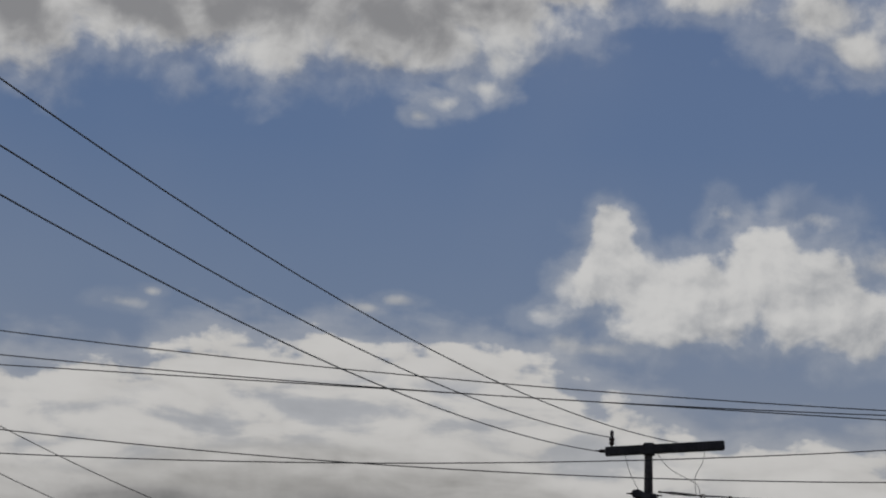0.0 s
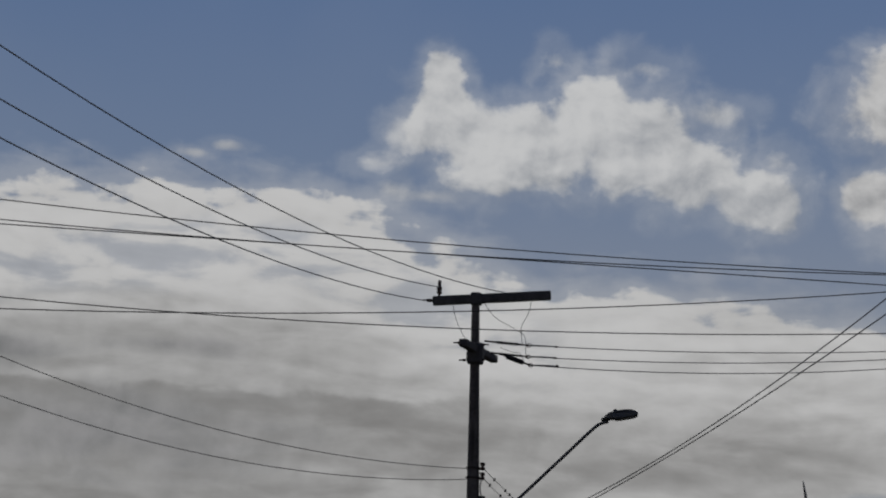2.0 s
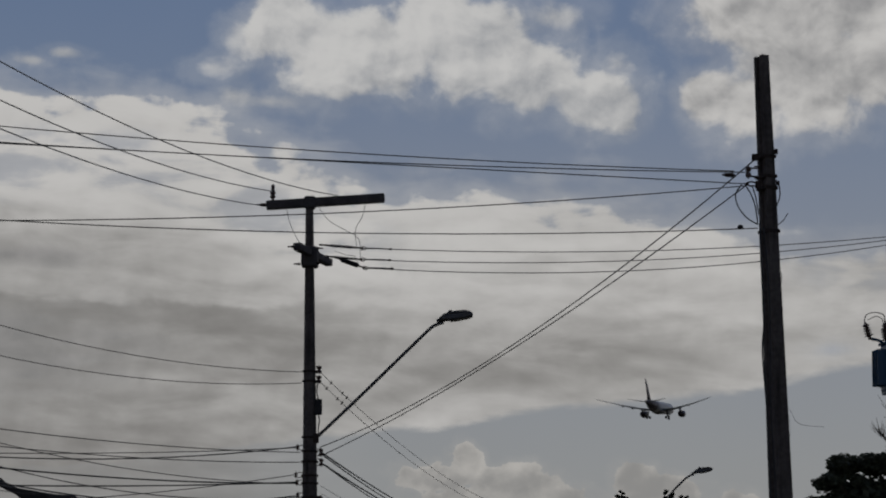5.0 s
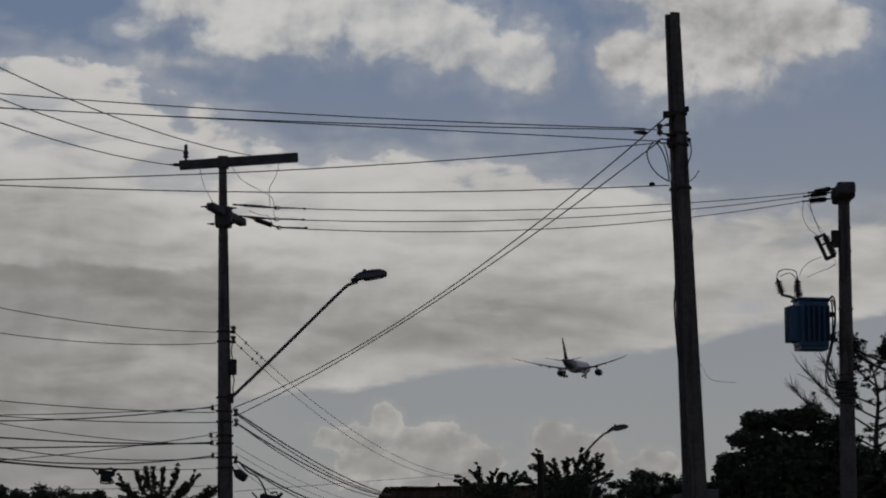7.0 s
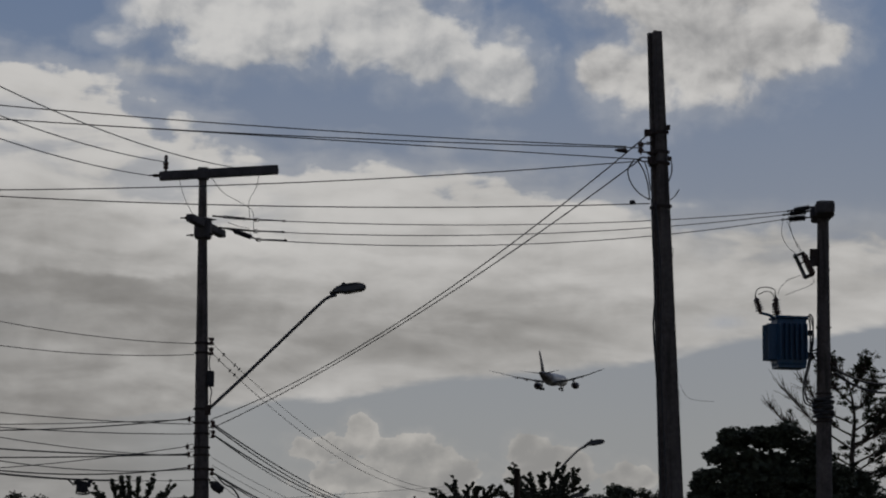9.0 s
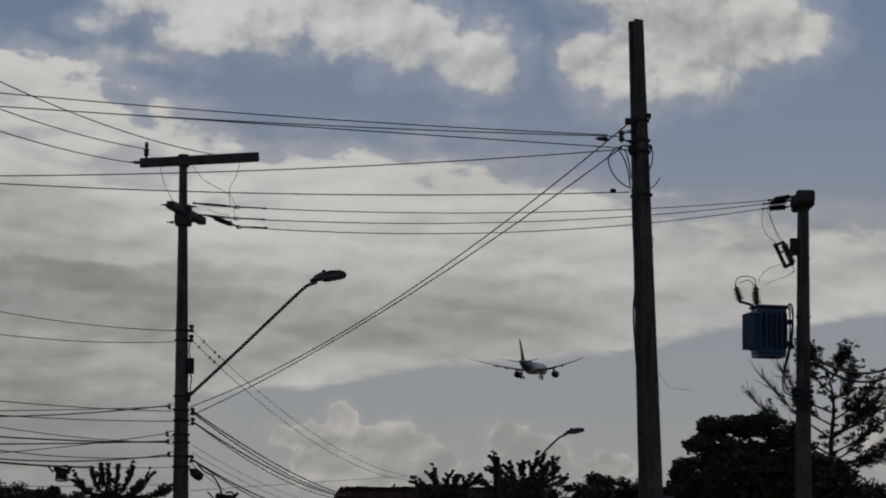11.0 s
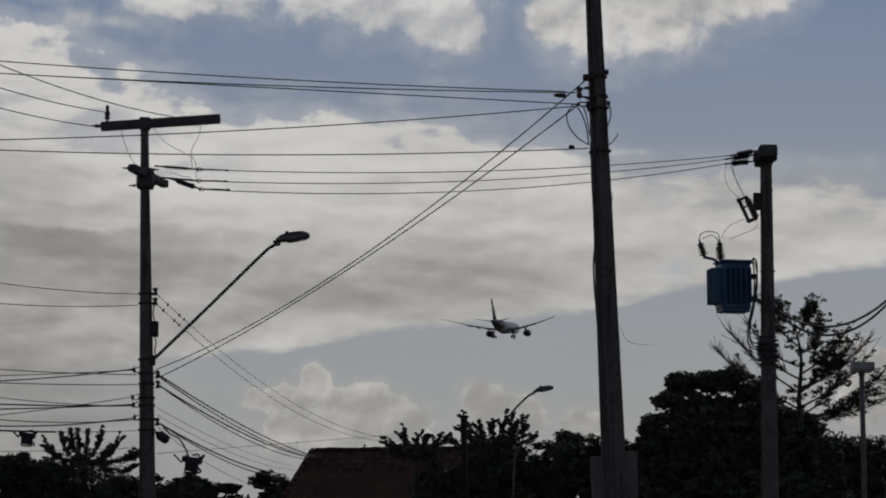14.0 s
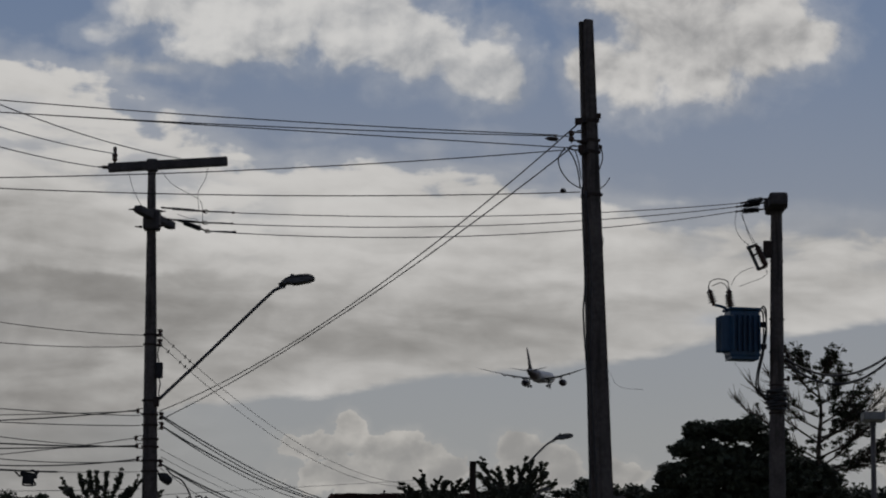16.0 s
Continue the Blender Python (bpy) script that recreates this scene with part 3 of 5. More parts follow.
# The near rectangular pole with the cable anchors.
P2 = Vector((3.04, 28.0, -0.022))
LEAN = -0.0322
pole2 = thing("utility_pole", *P2, "thick dark grey double-T concrete utility pole carrying cables", "utility pole", "utility poles")
b = bmesh.new()
rings = []
for i in range(20):
    s = i / 19
    z = -0.5 + s * 9.32
    c = Vector((LEAN * max(z, 0), 0, z))
    w = 0.117 - 0.066 * s
    d = 0.150 - 0.058 * s
    g = 0.03
    outline = [(-w, -d), (w, -d), (w, -d * 0.45), (w - g, -d * 0.35), (w - g, d * 0.35), (w, d * 0.45), (w, d), (-w, d),
               (-w, d * 0.45), (-w + g, d * 0.35), (-w + g, -d * 0.35), (-w, -d * 0.45)]
    m = Matrix.Translation(c) @ Matrix.Rotation(radians(24), 4, "Z")
    rings.append([b.verts.new(m @ Vector((x, y, 0))) for x, y in outline])
for lo, hi in zip(rings, rings[1:]):
    for k in range(12):
        b.faces.new((lo[k], lo[(k + 1) % 12], hi[(k + 1) % 12], hi[k]))
b.faces.new(rings[-1])
b.faces.new(rings[0][::-1])
part("shaft", b, CONCRETE, pole2)


def on2(x, y, z):
    return (x - P2.x, y - P2.y, z)


for z, r in ((7.58, 0.084), (7.34, 0.086), (7.2, 0.087), (6.68, 0.09)):
    b = bmesh.new()
    box(2 * r, 2.5 * r, 0.04, pose(LEAN * z, 0, z, 0, 0, 24), 0.004, b)
    part("strap", b, RUST, pole2, "rusty steel strap")
b = box(0.05, 0.05, 0.06, Matrix.Translation(on2(2.9, 27.86, 7.62)), 0.008)
box(0.09, 0.06, 0.08, Matrix.Translation(on2(2.665, 27.9, 7.56)), 0.012, b)
box(0.04, 0.05, 0.05, Matrix.Translation(on2(2.92, 27.86, 7.24)), 0.008, b)
box(0.07, 0.06, 0.09, Matrix.Translation(on2(2.69, 27.86, 7.22)), 0.01, b)
pieces("anchor_plate", b, RUST, pole2)
spool(pole2, on2(2.575, 27.86, 7.37), 0.035, 0.12)
b = tube([on2(2.59, 27.86, 7.42), on2(2.72, 27.88, 7.42)], 0.01)
tube([on2(2.59, 27.86, 7.32), on2(2.72, 27.88, 7.32)], 0.01, 6, b)
tube(spline([on2(2.68, 27.86, 7.24), on2(2.6, 27.86, 7.255), on2(2.55, 27.86, 7.23), on2(2.6, 27.86, 7.205), on2(2.68, 27.86, 7.21)]), 0.009, 6, b)
pieces("bracket", b, RUST, pole2)
part("wedge_clamp", lathe([(0.008, 0), (0.03, 0.03), (0.022, 0.12), (0.006, 0.16)], towards(on2(2.42, 27.85, 7.33), on2(2.28, 27.85, 7.335)), 8), RUST, pole2)
b = tube(spline([on2(2.5, 27.86, 7.23), on2(2.42, 27.84, 7.1), on2(2.45, 27.84, 6.95), on2(2.55, 27.85, 6.82), on2(2.68, 27.86, 6.74)]), 0.008)
tube(spline([on2(2.52, 27.86, 7.24), on2(2.6, 27.84, 7.1), on2(2.65, 27.84, 6.95), on2(2.68, 27.86, 6.75)]), 0.008, 6, b)
tube(spline([on2(2.62, 27.86, 7.2), on2(2.66, 27.84, 7.05), on2(2.69, 27.84, 6.85)]), 0.007, 6, b)
tube(spline([on2(2.9, 27.86, 7.28), on2(2.935, 27.84, 7.2), on2(2.94, 27.84, 7.08), on2(2.9, 27.86, 6.95)]), 0.008, 6, b)
tube([on2(2.92, 27.86, 6.74), on2(2.98, 27.84, 6.79), on2(3.03, 27.83, 6.87)], 0.006, 6, b)
pieces("cable_loop", b, CABLE, pole2)
part("cable_grip", lathe([(0.01, 0), (0.026, 0.01), (0.03, 0.035), (0.024, 0.06), (0.01, 0.07)], towards(on2(2.45, 27.98, 6.73), on2(2.52, 27.98, 6.73)), 10), POLYMER, pole2)
b = tube(spline([on2(2.7, 27.83, 6.75), on2(2.71, 27.82, 6.3), on2(2.735, 27.82, 5.6), on2(2.715, 27.81, 5.2), on2(2.765, 27.81, 4.4), on2(2.79, 27.8, 3.4), on2(2.84, 27.79, 1.5), on2(2.88, 27.8, 0.1)]), 0.011)
tube(spline([on2(2.74, 27.8, 6.7), on2(2.8, 27.79, 5.8), on2(2.8, 27.78, 4.6), on2(2.86, 27.77, 3.2), on2(2.9, 27.77, 1.4)]), 0.01, 6, b)
pieces("down_lead", b, CABLE, pole2)
b = tube(spline([on2(2.96, 27.9, 4.6), on2(3.03, 27.88, 4.55), on2(3.1, 27.88, 4.42), on2(3.2, 27.87, 4.37), on2(3.42, 27.85, 4.35)]), 0.0022, 5)
tube(spline([on2(2.99, 27.88, 4.57), on2(3.02, 27.87, 4.45), on2(3.03, 27.87, 4.3), on2(3.01, 27.87, 4.18)]), 0.0015, 5, b)
tube(spline([on2(2.93, 27.9, 6.2), on2(2.955, 27.88, 6.15), on2(2.95, 27.88, 6.05)]), 0.004, 5, b)
pieces("loose_wire", b, WIRE, pole2, "loose thin broken wire ends")

# The transformer pole.
P3 = Vector((7.80, 46.4, 0))
pole3 = round_pole("utility_pole", P3, (7.885, 46.4, 9.85), [0.185, 0.172, 0.155, 0.135, 0.112], "grey concrete utility pole bearing a transformer")


def on3(x, y, z):
    return (x - P3.x, y - P3.y, z)


b = bmesh.new()
box(0.36, 1.3, 0.25, Matrix.Translation(on3(7.88, 46.4, 9.90)) @ pose(0, 0, 0, 0, 0, -4), 0.06, b)
box(0.44, 0.34, 0.2, Matrix.Translation(on3(7.87, 46.4, 9.89)), 0.04, b)
part("crossarm", b, CONCRETE_DARK, pole3, "dark concrete crossarm seen end on")
ENDS3 = [((7.73, 46.15, 9.97), (7.14, 46.2, 9.87)), ((7.71, 46.4, 9.93), (7.08, 46.4, 9.83)), ((7.73, 46.65, 9.84), (7.09, 46.6, 9.77))]
for a, c in ENDS3:
    strain_insulator(pole3, on3(*a), on3(*c), 0.064)
for z, r in ((9.2, 0.112), (8.75, 0.12), (7.6, 0.136), (6.95, 0.143), (6.3, 0.15), (5.75, 0.155)):
    s = band(z, r, pole3)
    s.location.x = 0.085 * z / 9.85
part("fuse_bracket", box(0.16, 0.1, 0.34, Matrix.Translation(on3(7.69, 46.35, 8.98)), 0.015), RUST, pole3)


def cutout(x, y, z):
    """A fuse cutout: a slanting porcelain body with a fuse tube on its arms."""
    c = thing("fuse_cutout", x, y, z, "slanted porcelain fuse cutout hung on the pole", "fuse cutout", "fuse cutouts")
    lean = pose(0, 0, 0, 0, -24, 0)
    prof = [(0.02, -0.24)]
    for k in range(8):
        zz = -0.2 + 0.05 * k
        prof += [(0.05, zz - 0.012), (0.085, zz), (0.05, zz + 0.012)]
    prof.append((0.02, 0.24))
    part("body", lathe(prof, lean @ pose(0.07, 0, 0), 12), PORCELAIN, c)
    part("fuse_tube", lathe([(0.034, -0.24), (0.046, -0.22), (0.034, -0.18), (0.034, 0.2), (0.048, 0.21), (0.034, 0.27)], lean @ pose(-0.09, 0, 0), 10), LAMP_GREY, c)
    b = box(0.2, 0.05, 0.05, lean @ pose(-0.01, 0, 0.23), 0.008)
    box(0.2, 0.05, 0.06, lean @ pose(-0.01, 0, -0.23), 0.008, b)
    box(0.16, 0.03, 0.03, lean @ pose(-0.01, 0, 0.06), 0.006, b)
    box(0.22, 0.04, 0.03, lean @ pose(0.17, 0, 0.02), 0.006, b)
    pieces("contact_arm", b, RUST, c)


for dx, dy, dz in ((-0.08, -0.55, -0.086), (0.0, 0.0, 0.0), (0.075, 0.5, 0.075)):
    cutout(7.5 + dx, 46.35 + dy, 8.83 + dz)

# transformer
tr = thing("transformer", 7.09, 46.25, 6.80, "blue finned oil transformer hung on a concrete pole", "transformer", rz=10)
part("tank", box(0.6, 0.46, 0.92, pose(0.07, 0, 0.47), 0.05), BLUE, tr, "faded blue steel tank")
part("base_skirt", box(0.56, 0.42, 0.07, pose(0.07, 0, -0.0), 0.01), BLUE, tr)
lid = part("lid", box(0.64, 0.52, 0.05, pose(0.07, 0, 0.955), 0.015), BLUE, tr)
for k in range(6):
    part("cooling_fin", box(0.022, 0.13, 0.70, pose(-0.2 + k * 0.106, -0.28, 0.47), 0.006), BLUE, tr)
    part("cooling_fin", box(0.022, 0.13, 0.70, pose(-0.2 + k * 0.106, 0.28, 0.47), 0.006), BLUE, tr)
for k in range(4):
    part("cooling_fin", box(0.2, 0.022, 0.70, pose(-0.31, -0.165 + k * 0.11, 0.47), 0.006), BLUE, tr)


def bushing(parent, a, c):
    a, c = Vector(a), Vector(c)
    d = (c - a).length
    prof = [(0.035, 0), (0.035, 0.08 * d)]
    for k in range(5):
        z = d * (0.2 + 0.13 * k)
        prof += [(0.03, z - 0.02), (0.098 - 0.005 * k, z), (0.06, z + 0.015)]
    prof += [(0.02, 0.86 * d), (0.012, d)]
    return part("bushing", lathe(prof, towards(a, c), 14), PORCELAIN, parent, "brown porcelain bushing")


bushing(tr, (-0.2, -0.1, 0.98), (-0.23, -0.12, 1.4))
bushing(tr, (-0.1, 0.16, 0.98), (-0.15, 0.2, 1.36))
bushing(tr, (-0.5, -0.02, 1.02), (-0.62, -0.05, 1.38))
part("bushing_neck", tube(spline([(-0.2, 0, 0.93), (-0.32, -0.02, 1.0), (-0.5, -0.02, 1.04)]), 0.03, 8), BLUE, tr)
for zz in (0.25, 0.68):
    part("hanger", box(0.28, 0.1, 0.1, pose(0.42, 0, zz), 0.012), RUST, tr, "rusty steel hanger")
for k in range(3):
    part("low_voltage_terminal", lathe([(0.03, 0), (0.034, 0.04), (0.02, 0.05), (0.02, 0.1)], pose(0.29, -0.13 + 0.13 * k, 0.78, 0, 75, 0), 10), PORCELAIN, tr)
b = tube(spline([(-0.23, -0.12, 1.4), (-0.26, -0.12, 1.5), (-0.42, -0.1, 1.54), (-0.57, -0.06, 1.5), (-0.62, -0.05, 1.38)]), 0.009)
tube(spline([(-0.15, 0.2, 1.36), (-0.2, 0.15, 1.45), (-0.36, 0.0, 1.48), (-0.55, -0.05, 1.4)]), 0.008, 6, b)
pieces("jumper", b, CABLE, tr)
b = tube(spline([(0.33, -0.1, 0.8), (0.42, -0.15, 0.98), (0.47, -0.15, 1.02), (0.52, -0.15, 0.9), (0.5, -0.15, 0.5), (0.42, -0.15, 0.1), (0.33, -0.15, -0.25), (0.3, -0.15, -0.5), (0.36, -0.1, -0.7), (0.6, 0, -0.78)]), 0.016)
tube(spline([(0.33, 0.05, 0.8), (0.44, -0.1, 0.95), (0.48, -0.1, 0.7), (0.46, -0.1, 0.2), (0.38, -0.12, -0.2), (0.35, -0.12, -0.5), (0.42, -0.1, -0.68), (0.6, 0, -0.7)]), 0.016, 6, b)
tube(spline([(0.33, 0.1, 0.8), (0.5, 0.0, 1.0), (0.55, -0.08, 0.6), (0.46, -0.1, 0.05), (0.36, -0.1, -0.35), (0.4, -0.1, -0.6), (0.6, 0, -0.65)]), 0.014, 6, b)
pieces("low_voltage_lead", b, CABLE, tr, "drooping black low-voltage leads")

# dark coil of spare cable tied to the transformer pole
coil = thing("cable_coil", 7.84, 46.4, 6.05, "coil of black cable tied round the pole", "cable coil")
for k in range(11):
    pts = []
    for i in range(25):
        a = 2 * math.pi * i / 24
        r = 0.185 + 0.018 * math.sin(3 * a + k)
        pts.append((r * math.cos(a), r * math.sin(a), -0.2 + 0.036 * k + 0.03 * math.sin(a + k * 2)))
    part("turn", tube(pts, 0.026, 6), CABLE, coil)
b = bmesh.new()
for x, z in ((0.18, 0.82), (0.2, 0.72), (0.19, 0.6), (0.17, 0.36)):
    box(0.1, 0.06, 0.04, pose(x, -0.05, z), 0.008, b)
    lathe([(0.03, -0.05), (0.036, 0), (0.03, 0.05)], pose(x + 0.06, -0.05, z + 0.02), 8, b)
pieces("spool_rack", b, RUST, coil)

# ---- wires ----


def wire(name, a, b, sag, r, mat, label, reach=1.0, group="overhead wires", n=28, start=0.0):
    """A hanging wire from a through b and on to reach times the distance, sagging in the middle."""
    a, b = Vector(a), Vector(b)
    pts = []
    for i in range(n + 1):
        s = start + (reach - start) * i / n
        pts.append(a + (b - a) * s - Vector((0, 0, sag * 4 * s * (1 - s))))
    o = pts[0].copy()
    ob = part(name, tube([p - o for p in pts], r * 0.78, 6), mat)
    ob.location = o
    return tagged(ob, label, "wire", group)


for a, b, sag in (((-3.36, 41.0, 9.60), (-7.05, 17.3, 7.86), 0.49), ((-4.5, 40.93, 9.66), (-6.99, 17.3, 7.29), 0.39), ((-4.72, 40.9, 9.405), (-6.95, 17.3, 6.88), 0.34)):
    wire("power_line", a, b, sag, 0.011, WIRE, "bare aluminium power line running to the crossarm", 1.35)
for a, b, sag in (((2.42, 28.0, 7.39), (-10.17, 26.0, 7.88), 0.14), ((2.56, 27.9, 7.355), (-10.14, 26.0, 7.59), 0.13), ((2.56, 27.9, 7.215), (-10.13, 26.0, 7.47), 0.0)):
    wire("overhead_cable", a, b, sag, 0.0085, CABLE, "thin black overhead cable anchored at a pole", 1.3)
wire("overhead_cable", (2.52, 27.9, 7.19), (-10.02, 26.0, 6.42), 0.205, 0.0085, CABLE, "slack black overhead cable anchored at a pole", 1.3)
wire("overhead_cable", (2.69, 28.0, 6.70), (-10.05, 26.0, 6.70), 0.235, 0.0085, CABLE, "slack black overhead cable with a grip", 1.3)
wire("drop_cable", (2.66, 27.95, 7.52), (-3.6, 40.95, 5.18), 0.37, 0.011, CABLE, "sagging black drop cable between two poles")
wire("drop_cable", (2.58, 27.9, 7.22), (-3.58, 40.95, 5.03), 0.22, 0.011, CABLE, "sagging black drop cable between two poles")
for (a, c), (d, e), sag in zip(MV, ENDS3, (0.17, 0.21, 0.275)):
    wire("power_line", c, e, sag, 0.011, WIRE, "bare aluminium power line between strain insulators", n=48)
for a, b, sag in (((-3.93, 41.0, 6.49), (-8.25, 36.0, 6.62), 0.16), ((-3.93, 41.0, 6.3), (-8.22, 36.0, 6.14), 0.17)):
    wire("service_cable", a, b, sag, 0.0085, CABLE, "black low-voltage service cable", 2.6)
LOW = [((-3.93, 41.0, 5.1), (-6.12, 38.0, 4.95), 0.02, 0.010), ((-3.97, 41.0, 5.2), (-6.12, 38.0, 4.73), 0.03, 0.013), ((-3.93, 41.0, 4.93), (-6.12, 38.0, 4.73), 0.02, 0.010),
       ((-3.97, 41.0, 5.18), (-6.12, 38.0, 4.82), 0.01, 0.009), ((-3.96, 41.0, 4.57), (-6.11, 38.0, 4.39), 0.02, 0.016), ((-3.96, 41.0, 4.59), (-6.11, 38.0, 4.29), 0.01, 0.014),
       ((-3.99, 41.0, 4.72), (-6.10, 38.0, 4.17), 0.02, 0.009), ((-3.96, 41.0, 4.56), (-6.11, 38.0, 4.52), 0.04, 0.009), ((-3.95, 41.0, 4.36), (-6.10, 38.0, 4.04), 0.06, 0.014)]
LOW += [((-3.92, 41.0, 4.33), (-6.10, 38.0, 4.16), 0.06, 0.010), ((-3.92, 41.0, 4.14), (-6.10, 38.0, 3.98), 0.03, 0.007), ((-3.9, 41.0, 3.85), (-6.10, 38.0, 3.62), 0.01, 0.006)]
for a, b, sag, r in LOW:
    wire("service_cable", a, b, sag, r, CABLE, "black telephone and service cable", 2.4)
wire("service_cable", (-5.1, 39.5, 4.03), (-6.1, 38.0, 3.98), 0.01, 0.02, CABLE, "thick black telephone cable", 4.2)
FALL = [((-3.64, 41.0, 6.52), (0.52, 68.0, 5.61), 0.54, 0.007), ((-3.66, 41.0, 6.37), (0.68, 68.0, 5.51), 0.63, 0.007), ((-3.57, 41.0, 5.11), (-1.73, 68.0, 5.14), 0.14, 0.014),
        ((-3.57, 41.0, 5.08), (-1.76, 68.0, 5.1), 0.19, 0.012), ((-3.57, 41.0, 4.93), (-1.89, 68.0, 5.09), 0.15, 0.015), ((-3.57, 41.0, 4.93), (-1.95, 68.0, 5.02), 0.2, 0.010),
        ((-3.56, 41.0, 4.28), (-2.53, 68.0, 4.58), 0.14, 0.016), ((-3.56, 41.0, 4.28), (-2.6, 68.0, 4.5), 0.17, 0.012), ((-3.57, 41.0, 4.53), (-2.37, 68.0, 4.85), 0.12, 0.006)]
FALL += [((-3.56, 41.0, 4.4), (-2.2, 68.0, 4.7), 0.17, 0.006), ((-3.56, 41.0, 4.2), (-2.9, 68.0, 4.2), 0.2, 0.007), ((-3.56, 41.0, 3.75), (0.68, 68.0, 5.68), 0.0, 0.006)]
for a, b, sag, r in FALL:
    wire("service_cable", a, b, sag, r * (1.35 if r > 0.009 else 1.0), CABLE, "black cable falling away down the street", 1.08)
for a, b, sag in (((8.02, 46.3, 6.82), (9.95, 45.0, 6.9), 0.43), ((8.05, 46.2, 6.7), (9.9, 44.8, 6.8), 0.5)):
    wire("bundled_cable", a, b, sag, 0.03, CABLE, "heavy black twisted cable loop", 1.0, n=40)
    wire("bundled_cable", b, Vector(b) + Vector((2.6, -1.2, 1.9)), 0.15, 0.028, CABLE, "heavy black twisted cable rising to another pole", 1.0)
# preformed grips where the bare lines leave the insulators
for (a, c), (d, e) in zip(MV, ENDS3):
    way_out = (Vector(e) - Vector(c)).normalized()
    grip = thing("dead_end_grip", *c, "wrapped steel grip holding a bare line", "line grip", "line grips")
    part("wrap", tube([way_out * 0.06 - Vector((0, 0, 0.002)), way_out * 0.3 - Vector((0, 0, 0.012)), way_out * 0.52 - Vector((0, 0, 0.028))], [0.015, 0.014, 0.011], 7), WIRE, grip)
    eye = tube([Vector((0.045 * math.cos(k * math.pi / 5), 0, 0.03 * math.sin(k * math.pi / 5))) for k in range(11)], 0.008, 6)
    part("eye", eye, RUST, grip)
    part("tip_clamp", lathe([(0.012, -0.03), (0.02, -0.015), (0.02, 0.015), (0.012, 0.03)], towards(way_out * 0.52 - Vector((0, 0, 0.028)), way_out - Vector((0, 0, 0.06))), 8), RUST, grip)
# spacers on the pair of bare lines
for s, k in ((0.035, 0), (0.067, 0), (0.08, 0), (0.025, 1), (0.055, 1), (0.068, 1)):
    a, b, sag, r = FALL[k]
    p = Vector(a) + (Vector(b) - Vector(a)) * s - Vector((0, 0, sag * 4 * s * (1 - s)))
    ob = part("line_clamp", lathe([(0.006, -0.04), (0.014, -0.028), (0.014, 0.028), (0.006, 0.04)], pose(0, 0, 0, 0, 55, -60), 8), POLYMER)
    ob.location = p
    tagged(ob, "small grey clamp on an overhead line", "clamp", "line clamps")
# jumpers at the T head and the transformer
JUMP = [[(-4.27, 40.95, 9.4), (-4.17, 40.9, 9.05), (-4.0, 40.8, 8.72)], [(-3.72, 41.0, 9.42), (-3.5, 41.0, 9.15), (-3.15, 41.0, 8.95), (-2.98, 41.0, 8.82), (-2.95, 41.0, 8.5)],
        [(-2.88, 41.1, 9.52), (-2.93, 41.05, 9.25), (-3.04, 41.0, 9.0), (-3.02, 41.0, 8.68)], [(-3.4, 41.0, 8.62), (-3.2, 41.0, 8.55), (-3.05, 41.0, 8.52), (-2.97, 41.0, 8.36)]]
JUMP += [[(7.14, 46.1, 9.84), (7.2, 46.1, 9.5), (7.3, 46.2, 9.25), (7.42, 46.3, 9.05)], [(7.1, 46.4, 9.76), (7.05, 46.3, 9.45), (7.15, 46.3, 9.2), (7.36, 46.3, 9.02)],
         [(7.2, 46.6, 9.75), (7.32, 46.5, 9.4), (7.45, 46.4, 9.12)]]
JUMP += [[(7.6, 46.3, 8.62), (7.66, 46.2, 8.5), (7.55, 46.1, 8.38), (7.3, 46.1, 8.28), (7.1, 46.15, 8.2)], [(7.42, 46.3, 8.62), (7.15, 46.2, 8.5), (7.0, 46.2, 8.35), (6.95, 46.2, 8.22)]]
for pts in JUMP:
    o = Vector(pts[0])
    ob = part("jumper_wire", tube([p - o for p in spline(pts)], 0.0055, 5), WIRE)
    ob.location = o
    tagged(ob, "thin slack jumper wire", "wire", "jumper wires")


